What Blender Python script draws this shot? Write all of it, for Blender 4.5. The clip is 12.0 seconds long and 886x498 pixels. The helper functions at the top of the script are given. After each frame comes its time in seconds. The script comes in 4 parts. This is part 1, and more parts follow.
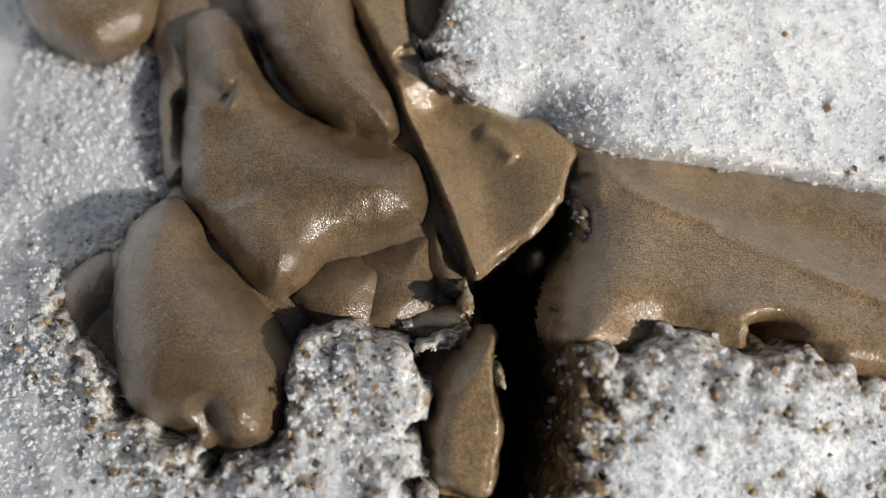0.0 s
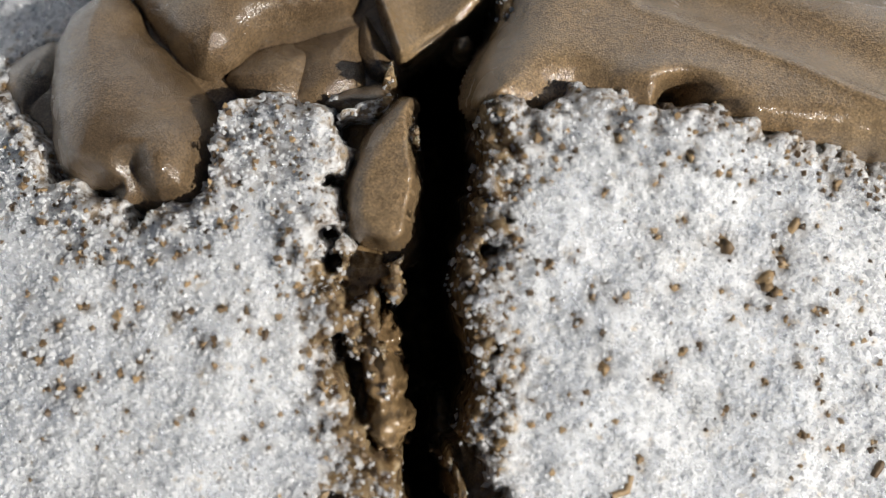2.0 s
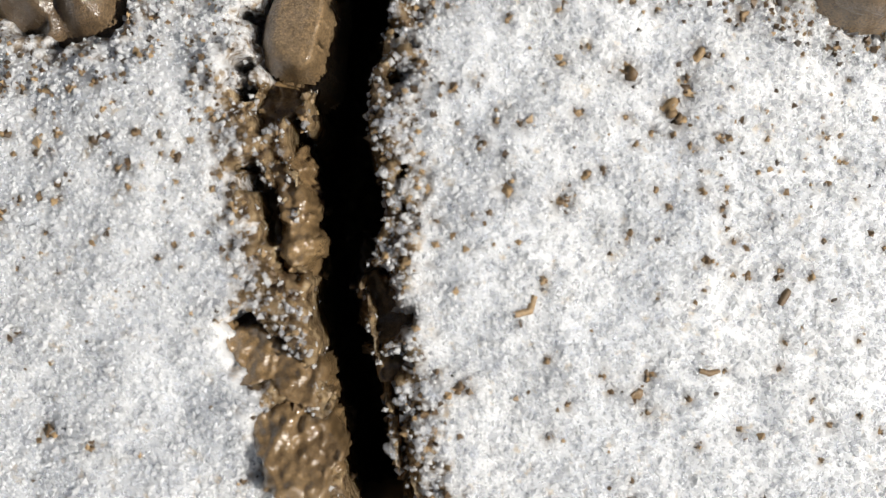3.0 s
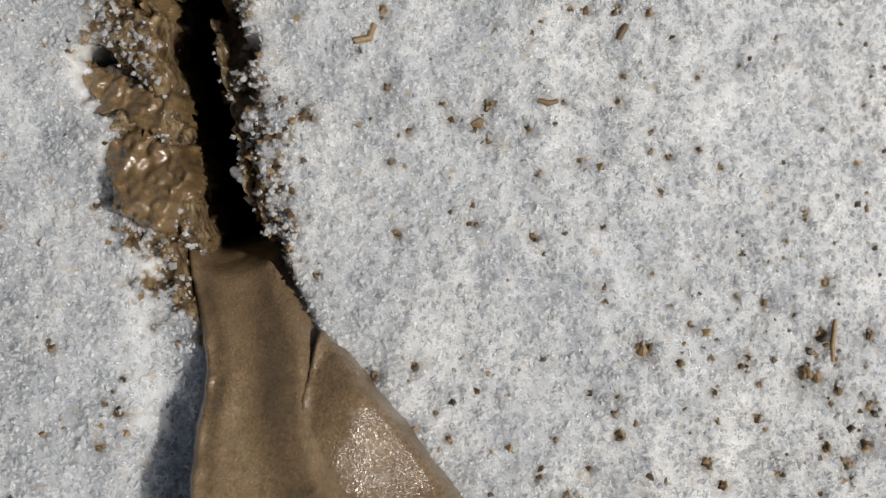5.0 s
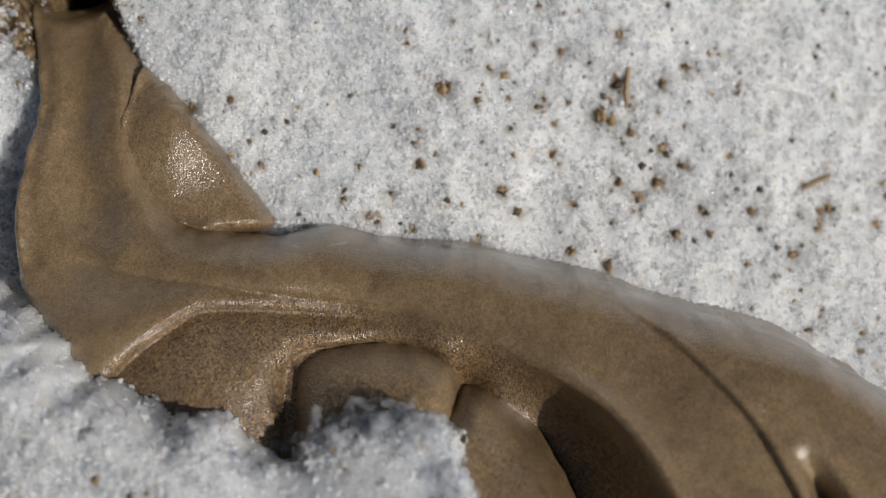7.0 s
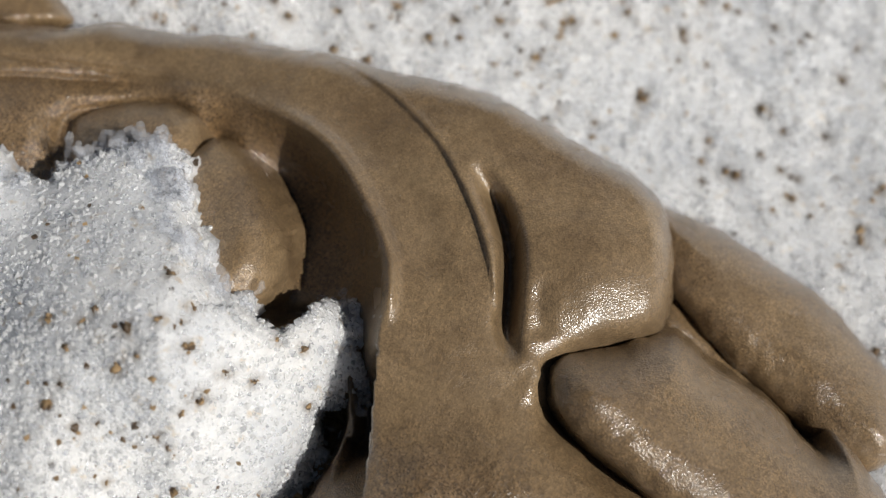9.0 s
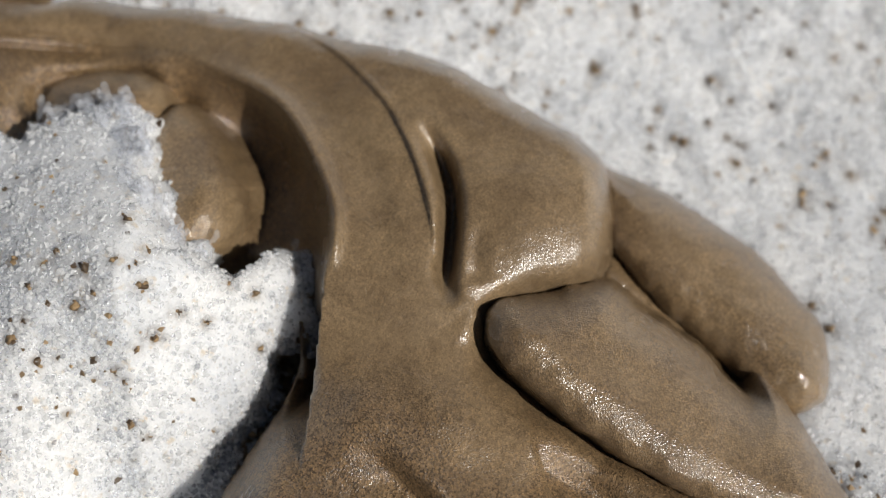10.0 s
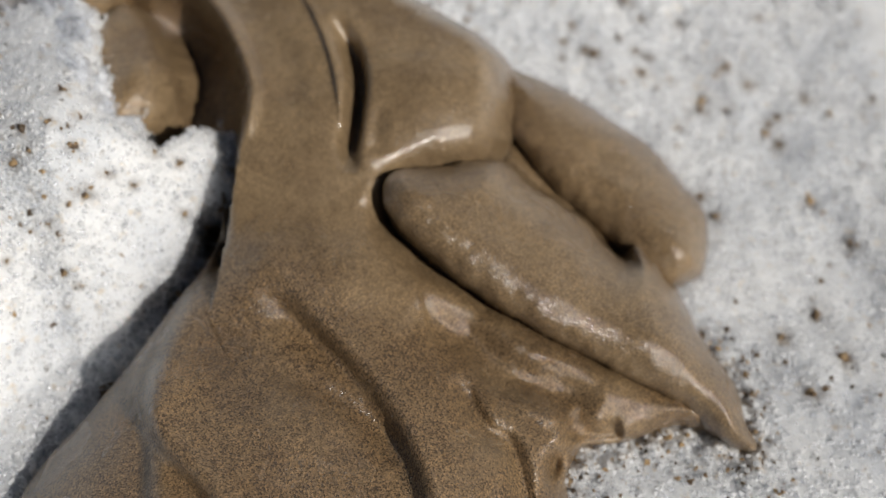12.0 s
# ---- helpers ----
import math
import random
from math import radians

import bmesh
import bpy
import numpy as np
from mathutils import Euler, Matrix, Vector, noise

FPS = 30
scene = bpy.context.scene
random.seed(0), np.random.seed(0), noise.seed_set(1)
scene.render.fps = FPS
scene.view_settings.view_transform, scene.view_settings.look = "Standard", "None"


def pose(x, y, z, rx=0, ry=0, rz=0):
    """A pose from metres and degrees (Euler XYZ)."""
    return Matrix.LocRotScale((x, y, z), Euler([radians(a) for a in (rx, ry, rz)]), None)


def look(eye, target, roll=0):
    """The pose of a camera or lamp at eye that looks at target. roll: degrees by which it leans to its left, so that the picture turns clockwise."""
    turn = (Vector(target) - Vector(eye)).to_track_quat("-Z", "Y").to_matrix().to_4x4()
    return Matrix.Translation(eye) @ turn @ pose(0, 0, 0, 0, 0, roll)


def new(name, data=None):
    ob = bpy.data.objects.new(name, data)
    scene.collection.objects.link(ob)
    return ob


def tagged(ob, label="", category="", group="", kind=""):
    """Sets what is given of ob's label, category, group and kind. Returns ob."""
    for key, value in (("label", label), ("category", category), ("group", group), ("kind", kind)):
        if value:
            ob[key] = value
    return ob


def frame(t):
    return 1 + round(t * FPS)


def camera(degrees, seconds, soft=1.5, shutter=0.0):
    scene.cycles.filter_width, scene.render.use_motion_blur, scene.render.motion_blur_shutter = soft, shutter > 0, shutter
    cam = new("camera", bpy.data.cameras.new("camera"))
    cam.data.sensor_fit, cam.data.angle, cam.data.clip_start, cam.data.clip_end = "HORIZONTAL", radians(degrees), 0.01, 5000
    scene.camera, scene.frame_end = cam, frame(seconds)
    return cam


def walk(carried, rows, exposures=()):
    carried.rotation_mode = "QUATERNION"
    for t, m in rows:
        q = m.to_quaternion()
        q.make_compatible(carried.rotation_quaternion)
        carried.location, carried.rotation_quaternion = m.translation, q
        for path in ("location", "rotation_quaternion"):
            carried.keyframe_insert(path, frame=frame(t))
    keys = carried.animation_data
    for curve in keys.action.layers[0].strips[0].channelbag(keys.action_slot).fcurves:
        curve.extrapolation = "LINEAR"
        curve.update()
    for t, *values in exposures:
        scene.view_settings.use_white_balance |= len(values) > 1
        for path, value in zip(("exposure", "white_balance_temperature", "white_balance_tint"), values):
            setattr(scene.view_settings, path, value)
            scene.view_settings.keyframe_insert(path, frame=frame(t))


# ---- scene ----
# A close slide over melting, dirt-speckled snow with flows of wet silty mud. The subject is some 20 cm long; lengths below are millimetres.
cam = camera(40.1, 12.0, soft=1.25)
cam.data.dof.use_dof = True
cam.data.dof.focus_distance = 0.197
cam.data.dof.aperture_fstop = 11.5
PATH = [
    (0.0, pose(0.00005, 0.00001, 0.19988, 27.998, -0.007, 0.006)),
    (0.5, pose(0.00475, -0.00894, 0.20320, 28.643, 0.330, 0.056)),
    (1.0, pose(0.01030, -0.02072, 0.19969, 28.921, 0.637, 0.357)),
    (1.5, pose(0.01444, -0.02922, 0.19199, 28.579, 1.098, 0.419)),
    (2.0, pose(0.01866, -0.03736, 0.18599, 28.634, 1.454, 0.868)),
    (2.5, pose(0.02870, -0.04925, 0.18346, 28.713, 2.240, 1.259)),
    (3.0, pose(0.03843, -0.06103, 0.17692, 28.220, 2.961, 1.705)),
    (3.2, pose(0.03921, -0.06505, 0.17469, 28.155, 3.196, 1.874)),
    (4.8, pose(0.06227, -0.09681, 0.16331, 28.216, 3.912, 1.487)),
    (5.0, pose(0.06616, -0.10120, 0.16124, 28.264, 3.966, 1.650)),
    (5.5, pose(0.07589, -0.11430, 0.15837, 28.260, 4.055, 2.285)),
    (6.0, pose(0.08571, -0.12493, 0.15593, 28.234, 4.463, 2.137)),
    (6.5, pose(0.09445, -0.13726, 0.15519, 28.394, 4.960, 2.258)),
    (7.0, pose(0.10553, -0.14957, 0.15265, 28.662, 5.668, 1.971)),
    (7.5, pose(0.12051, -0.16401, 0.14994, 28.833, 6.339, 1.931)),
    (7.7, pose(0.12725, -0.17006, 0.15005, 29.065, 6.228, 1.717)),
    (9.3, pose(0.16302, -0.21184, 0.15167, 31.126, 7.416, 2.333)),
    (9.5, pose(0.16650, -0.21377, 0.15323, 31.324, 7.827, 2.116)),
    (10.0, pose(0.17325, -0.22302, 0.15378, 31.665, 8.157, 2.697)),
    (10.5, pose(0.17715, -0.22986, 0.15232, 31.544, 8.586, 3.412)),
    (11.0, pose(0.18238, -0.23773, 0.15391, 32.243, 8.633, 3.602)),
    (11.5, pose(0.19076, -0.24734, 0.15429, 32.730, 9.027, 3.871)),
    (12.0, pose(0.19952, -0.25510, 0.15690, 32.187, 8.965, 3.996)),
]
walk(cam, PATH, [(0.0, 0.0), (0.5, 0.12), (1.0, 0.14), (1.6, 0.1), (2.1, 0.0), (3.1, 0.06), (4.8, -0.6), (7.0, -0.62), (9.4, -0.36), (12.0, -0.42)])

# ---- light: one low sun from the front right, clear sky ----
SUN_WAY = Vector((0.69, -0.475, 0.548)).normalized()
world = bpy.data.worlds.new("sky")
scene.world = world
world.use_nodes = True
nt = world.node_tree
sky = nt.nodes.new("ShaderNodeTexSky")
sky.sky_type = "NISHITA"
sky.sun_disc = False
sky.sun_elevation = math.asin(SUN_WAY.z)
sky.sun_rotation = math.atan2(SUN_WAY.x, SUN_WAY.y)
nt.links.new(sky.outputs[0], nt.nodes["Background"].inputs[0])
nt.nodes["Background"].inputs[1].default_value = 0.025
sun_data = bpy.data.lights.new("sun", "SUN")
sun_data.energy = 5.0
sun_data.angle = radians(0.6)
sun_data.color = (1.0, 0.953, 0.885)
sun = new("sun", sun_data)
sun.matrix_world = look(SUN_WAY * 2, (0, 0, 0))

# ---- the tilted working sheet: u to the right, v up the slope, w towards the viewer ----
SHEET = Matrix(((0.99631, 0.00674, 0.08556), (0.03479, 0.87959, -0.47446), (-0.07846, 0.47569, 0.87611)))
SM = np.array(SHEET)
ORIGIN = np.array((0.05, -0.03, 0.0))
UP = SM[2]


def to_world(u, v, w):
    return np.stack([u, v, w], -1) @ SM.T * 0.001 + ORIGIN


def level(z, u, v):
    """The sheet's w of the world height z (mm) at u, v."""
    return (z - UP[0] * u - UP[1] * v) / UP[2]


# ---- numeric helpers ----
def lattice(ix, iy, seed):
    h = (ix.astype(np.int64) * 374761393 + iy.astype(np.int64) * 668265263 + seed * 974711) & 0x7FFFFFFF
    h = ((h ^ (h >> 13)) * 1274126177) & 0x7FFFFFFF
    return ((h ^ (h >> 16)) & 0xFFFF) / 65535.0


def vnoise(x, y, seed=0):
    """Gradient noise, about -0.5 to 0.5."""
    ix, iy = np.floor(x), np.floor(y)
    fx, fy = x - ix, y - iy
    su, sv = fx ** 3 * (fx * (fx * 6 - 15) + 10), fy ** 3 * (fy * (fy * 6 - 15) + 10)

    def corner(i, j):
        g = lattice(ix + i, iy + j, seed) * 6.2832
        return np.cos(g) * (fx - i) + np.sin(g) * (fy - j)
    top = corner(0, 0) * (1 - su) + corner(1, 0) * su
    low = corner(0, 1) * (1 - su) + corner(1, 1) * su
    return 0.8 * (top * (1 - sv) + low * sv)


def fbm(x, y, size, octaves=3, seed=0):
    total, amp = 0.0, 1.0
    for k in range(octaves):
        total = total + amp * vnoise(x / size + 17.3 * k, y / size - 9.1 * k, seed + k)
        size, amp = size * 0.48, amp * 0.52
    return total


def smooth(a, b, x):
    t = np.clip((x - a) / (b - a), 0, 1)
    return t * t * (3 - 2 * t)


def spline(pts, closed=False, steps=6):
    """Catmull-Rom through the points."""
    p = np.array(pts, float)
    n = len(p)
    out = []
    for i in range(n if closed else n - 1):
        a, b, c, d = (p[(i + k) % n] if closed else p[min(max(i + k, 0), n - 1)] for k in (-1, 0, 1, 2))
        for t in np.arange(steps) / steps:
            out.append(0.5 * (2 * b + (c - a) * t + (2 * a - 5 * b + 4 * c - d) * t * t + (3 * b - a - 3 * c + d) * t ** 3))
    if not closed:
        out.append(p[-1])
    return np.array(out)


def inside(u, v, poly):
    """Signed distance to a closed line, positive inside."""
    best = np.full(u.shape, 1e9)
    hit = np.zeros(u.shape, bool)
    for (ax, ay), (bx, by) in zip(poly, np.roll(poly, -1, 0)):
        ex, ey = bx - ax, by - ay
        t = np.clip(((u - ax) * ex + (v - ay) * ey) / (ex * ex + ey * ey + 1e-12), 0, 1)
        best = np.minimum(best, (u - ax - t * ex) ** 2 + (v - ay - t * ey) ** 2)
        if by != ay:
            hit ^= ((ay > v) != (by > v)) & (u < ex * (v - ay) / ey + ax)
    return np.where(hit, 1, -1) * np.sqrt(best)


def beside(u, v, line):
    """Distance to an open line (positive on its right side) and the share of its length passed."""
    best = np.full(u.shape, 1e9)
    side = np.zeros(u.shape)
    along = np.zeros(u.shape)
    n = len(line) - 1
    for i in range(n):
        (ax, ay), (bx, by) = line[i], line[i + 1]
        ex, ey = bx - ax, by - ay
        t = np.clip(((u - ax) * ex + (v - ay) * ey) / (ex * ex + ey * ey + 1e-12), 0, 1)
        d = (u - ax - t * ex) ** 2 + (v - ay - t * ey) ** 2
        near = d < best
        best = np.where(near, d, best)
        side = np.where(near, (u - ax) * ey - (v - ay) * ex, side)
        along = np.where(near, (i + t) / n, along)
    return np.where(side >= 0, 1, -1) * np.sqrt(best), along


def ends(along, a, b):
    return (smooth(0, a, along) if a else 1) * (1 - smooth(1 - b, 1, along) if b else 1)


def ridge(line, height, width, fade=(0.2, 0.2)):
    """A rounded crest (or, with a negative height, a groove) along a line."""
    line = spline(line)

    def add(u, v):
        s, along = beside(u, v, line)
        return height * np.exp(-(s / width) ** 2) * ends(along, *fade)
    return add


def fold(line, height, reach, edge=0.8, fade=(0.15, 0.15), far=1e3):
    """A fold: raised on the right of the line, falling off over its reach, with a steep drop to the left."""
    line = spline(line)

    def add(u, v):
        s, along = beside(u, v, line)
        return height * smooth(-edge, edge, s) * np.exp(-np.maximum(s, 0) / reach - (s / far) ** 2) * ends(along, *fade)
    return add


def lip(line, drop, soft, reach, fade=(0.15, 0.15)):
    """A rounded lip along a line: the ground bends down towards it from the left, meets the lower right side in a crisp crease and recovers over its reach."""
    line = spline(line)

    def add(u, v):
        s, along = beside(u, v, line)
        t = np.clip(1 + s / soft, 0, 1)
        return -drop * np.where(s < 0, 1 - np.sqrt(1 - 0.98 * t * t), 0.86 * np.exp(-np.maximum(s, 0) / reach)) * ends(along, *fade)
    return add


def wall(line, depth, width, far, fade=(0.3, 0.0)):
    """A wall that falls to the right of a crest, down to its depth over its width, and ends a little past that."""
    line = spline(line)

    def add(u, v):
        s, along = beside(u, v, line)
        t = np.clip(s / width, 0, 1)
        return -depth * (1 - (1 - t) ** 2.3) * np.exp(-(np.maximum(s - far, 0) / 6) ** 2) * ends(along, *fade)
    return add


def bump(u0, v0, ru, rv, height, turn=0.0):
    """A soft oval swelling or, with a negative height, a hollow."""
    c, s = math.cos(radians(turn)), math.sin(radians(turn))

    def add(u, v):
        x, y = (u - u0) * c + (v - v0) * s, (v - v0) * c - (u - u0) * s
        return height * np.exp(-(x / ru) ** 2 - (y / rv) ** 2)
    return add


def falling(u0, k):
    """A slope that falls to the right from u0 on."""
    return lambda u, v: -k * 10 * np.log1p(np.exp(np.clip((u - u0) / 10, -30, 30)))


# ---- materials ----
def node_material(name):
    m = bpy.data.materials.new(name)
    m.use_nodes = True
    return m, m.node_tree, m.node_tree.nodes["Principled BSDF"]


def ramp(t, fac, *stops):
    n = t.nodes.new("ShaderNodeValToRGB")
    while len(n.color_ramp.elements) < len(stops):
        n.color_ramp.elements.new(0.5)
    for e, (p, c) in zip(n.color_ramp.elements, stops):
        e.position, e.color = p, (*c, 1) if len(c) == 3 else c
    t.links.new(fac, n.inputs[0])
    return n.outputs[0]


def tex(t, kind, scale, detail=2.0, coords=None, distortion=0.0):
    n = t.nodes.new("ShaderNodeTex" + kind)
    n.inputs["Scale"].default_value = scale
    if kind == "Noise":
        n.inputs["Detail"].default_value = detail
        n.inputs["Distortion"].default_value = distortion
    t.links.new(coords, n.inputs["Vector"])
    return n.outputs[0]


def blend(t, kind, fac, a, b):
    n = t.nodes.new("ShaderNodeMix")
    n.data_type, n.blend_type = "RGBA", kind
    for i, x in ((0, fac), (6, a), (7, b)):
        if isinstance(x, (int, float)):
            n.inputs[i].default_value = x
        elif isinstance(x, tuple):
            n.inputs[i].default_value = (*x, 1)
        else:
            t.links.new(x, n.inputs[i])
    return n.outputs[2]


def bumped(t, bsdf, *layers):
    last = None
    for height, strength, distance in layers:
        n = t.nodes.new("ShaderNodeBump")
        n.inputs["Strength"].default_value = strength
        n.inputs["Distance"].default_value = distance
        t.links.new(height, n.inputs["Height"])
        if last:
            t.links.new(last, n.inputs["Normal"])
        last = n.outputs[0]
    t.links.new(last, bsdf.inputs["Normal"])
    t.links.new(last, bsdf.inputs["Coat Normal"])


def coords_of(t):
    g = t.nodes.new("ShaderNodeNewGeometry")
    return g.outputs["Position"]


def mud_material(name, light, dark, grain, rough):
    """Wet silt: cloudy brown, with coarse sand of many shades showing where the attribute says so, under a film of water that the grains break up."""
    m, t, b = node_material(name)
    pos = coords_of(t)
    cloud = ramp(t, tex(t, "Noise", 55, 4, pos, 0.6), (0.3, dark), (0.7, light))
    streak = tex(t, "Noise", 190, 4, pos, 2.2)
    col = blend(t, "MULTIPLY", 0.4, cloud, ramp(t, streak, (0.33, (0.55, 0.52, 0.48)), (0.58, (1, 1, 1))))
    where = ramp(t, tex(t, "Noise", 70, 3, pos), (0.32, (0.6,) * 3), (0.52, (1,) * 3))
    cells = t.nodes.new("ShaderNodeTexVoronoi")
    cells.inputs["Scale"].default_value = 3700
    t.links.new(pos, cells.inputs["Vector"])
    speck = ramp(t, cells.outputs["Color"], (0.2, (0.3, 0.28, 0.26)), (0.36, (0.7, 0.67, 0.63)), (0.48, (1.0, 0.99, 0.97)), (0.66, (1.15, 1.12, 1.06)), (0.8, (1.7, 1.6, 1.45)))
    fine = ramp(t, tex(t, "Noise", 5200, 2, pos), (0.38, (0.62, 0.6, 0.57)), (0.55, (1.06, 1.05, 1.04)))
    sandy = t.nodes.new("ShaderNodeAttribute")
    sandy.attribute_name = "sandy"
    both = t.nodes.new("ShaderNodeMath")
    both.operation = "MULTIPLY"
    t.links.new(where, both.inputs[0])
    t.links.new(sandy.outputs["Fac"], both.inputs[1])
    amount = t.nodes.new("ShaderNodeMath")
    amount.operation = "MULTIPLY"
    amount.inputs[1].default_value = grain
    t.links.new(both.outputs[0], amount.inputs[0])
    col = blend(t, "MULTIPLY", amount.outputs[0], col, speck)
    col = blend(t, "MULTIPLY", 0.45, col, fine)
    col = blend(t, "MULTIPLY", amount.outputs[0], col, (0.84, 0.77, 0.69))
    t.links.new(col, b.inputs["Base Color"])
    wet = ramp(t, tex(t, "Noise", 120, 3, pos), (0.35, (rough - 0.1,) * 3), (0.7, (rough + 0.12,) * 3))
    t.links.new(wet, b.inputs["Roughness"])
    b.inputs["IOR"].default_value = 1.36
    b.inputs["Coat Weight"].default_value = 1.0
    b.inputs["Coat IOR"].default_value = 1.62
    film = ramp(t, tex(t, "Noise", 95, 3, pos, 0.8), (0.36, (0.15,) * 3), (0.64, (0.28,) * 3))
    t.links.new(film, b.inputs["Coat Roughness"])
    # the grains stand out of the film where the mud is sandy
    relief = t.nodes.new("ShaderNodeMath")
    relief.operation = "MULTIPLY"
    t.links.new(cells.outputs["Distance"], relief.inputs[0])
    t.links.new(amount.outputs[0], relief.inputs[1])
    bumped(t, b, (tex(t, "Noise", 260, 3, pos), 0.08, 0.0012), (tex(t, "Noise", 2600, 2, pos), 0.22, 0.00022), (relief.outputs[0], 0.6, 0.00028))
    return m


MUD = mud_material("silt_mud", (0.305, 0.223, 0.131), (0.2, 0.142, 0.083), 1.0, 0.42)
MUD_DARK = mud_material("sandy_mud", (0.205, 0.148, 0.088), (0.125, 0.088, 0.052), 1.0, 0.42)
# smooth pale mud of the sheet; on the hump its paleness stands for light
MUD_PALE = mud_material("pale_mud", (0.335, 0.247, 0.145), (0.235, 0.169, 0.098), 0.7, 0.44)
MUD_RAW = mud_material("wet_mud", (0.33, 0.23, 0.12), (0.15, 0.1, 0.052), 0.6, 0.3)


def snow_material():
    """Coarse melting snow, in places soaked and greyer, stained tan and brown where the soil attribute says so. Full
    soil also carries the crack's painted shade.
    """
    m, t, b = node_material("old_snow")
    pos = coords_of(t)
    col = ramp(t, tex(t, "Noise", 45, 4, pos), (0.32, (0.76, 0.78, 0.81)), (0.62, (0.92, 0.925, 0.93)))
    col = blend(t, "MULTIPLY", 0.7, col, ramp(t, tex(t, "Noise", 900, 3, pos, 0.4), (0.36, (0.85, 0.86, 0.88)), (0.56, (1, 1, 1))))
    fleck = ramp(t, tex(t, "Noise", 420, 3, pos), (0.6, (1, 1, 1)), (0.72, (0.72, 0.58, 0.4)))
    col = blend(t, "MULTIPLY", 0.6, col, fleck)
    soil = t.nodes.new("ShaderNodeAttribute")
    soil.attribute_name = "soil"
    brown = ramp(t, tex(t, "Noise", 420, 3, pos), (0.35, (0.07, 0.045, 0.024)), (0.6, (0.22, 0.155, 0.085)), (0.75, (0.36, 0.27, 0.165)))
    break_up = ramp(t, tex(t, "Noise", 650, 3, pos), (0.38, (0.25,) * 3), (0.6, (1.25,) * 3))
    share = t.nodes.new("ShaderNodeMath")
    share.operation, share.use_clamp = "MULTIPLY", True
    t.links.new(soil.outputs["Fac"], share.inputs[0])
    t.links.new(break_up, share.inputs[1])
    # near full soil stays unbroken brown, which puts the crack's shade into the colour
    full = ramp(t, soil.outputs["Fac"], (0.8, (0.0,) * 3), (0.97, (1.0,) * 3))
    soil_shade = t.nodes.new("ShaderNodeMath")
    soil_shade.operation = "MAXIMUM"
    t.links.new(share.outputs[0], soil_shade.inputs[0])
    t.links.new(full, soil_shade.inputs[1])
    col = blend(t, "MIX", soil_shade.outputs[0], col, brown)
    t.links.new(col, b.inputs["Base Color"])
    t.links.new(ramp(t, soil.outputs["Fac"], (0.3, (0.4,) * 3), (0.9, (0.24,) * 3)), b.inputs["Roughness"])
    b.inputs["IOR"].default_value = 1.31
    b.inputs["Subsurface Weight"].default_value = 1.0
    b.inputs["Subsurface Radius"].default_value = (1.0, 1.0, 1.0)
    b.inputs["Subsurface Scale"].default_value = 0.01
    bumped(t, b, (tex(t, "Noise", 700, 3, pos), 0.4, 0.0007), (tex(t, "Voronoi", 1900, 2, pos), 0.5, 0.0004))
    return m


def ice_material():
    """Grains of ice from milky to nearly clear, each with a wet surface."""
    m, t, b = node_material("ice_grains")
    info = t.nodes.new("ShaderNodeNewGeometry")
    tint = ramp(t, info.outputs["Random Per Island"], (0.0, (0.82, 0.85, 0.9)), (0.6, (0.94, 0.95, 0.96)))
    t.links.new(tint, b.inputs["Base Color"])
    b.inputs["Roughness"].default_value = 0.07
    b.inputs["IOR"].default_value = 1.31
    b.inputs["Specular IOR Level"].default_value = 0.9
    bumped(t, b, (tex(t, "Noise", 2600, 2, info.outputs["Position"]), 0.5, 0.0003))
    soft = t.nodes.new("ShaderNodeBsdfTranslucent")
    t.links.new(tint, soft.inputs["Color"])
    body = t.nodes.new("ShaderNodeMixShader")
    body.inputs[0].default_value = 0.38
    t.links.new(b.outputs[0], body.inputs[1])
    t.links.new(soft.outputs[0], body.inputs[2])
    clear = t.nodes.new("ShaderNodeBsdfRefraction")
    clear.inputs["IOR"].default_value = 1.31
    clear.inputs["Roughness"].default_value = 0.0
    open_part = t.nodes.new("ShaderNodeBsdfTransparent")
    see = t.nodes.new("ShaderNodeMixShader")
    see.inputs[0].default_value = 0.5
    t.links.new(clear.outputs[0], see.inputs[1])
    t.links.new(open_part.outputs[0], see.inputs[2])
    mix = t.nodes.new("ShaderNodeMixShader")
    t.links.new(ramp(t, info.outputs["Random Per Island"], (0.0, (0.7,) * 3), (1.0, (0.22,) * 3)), mix.inputs[0])
    t.links.new(body.outputs[0], mix.inputs[1])
    t.links.new(see.outputs[0], mix.inputs[2])
    t.links.new(mix.outputs[0], t.nodes["Material Output"].inputs["Surface"])
    return m


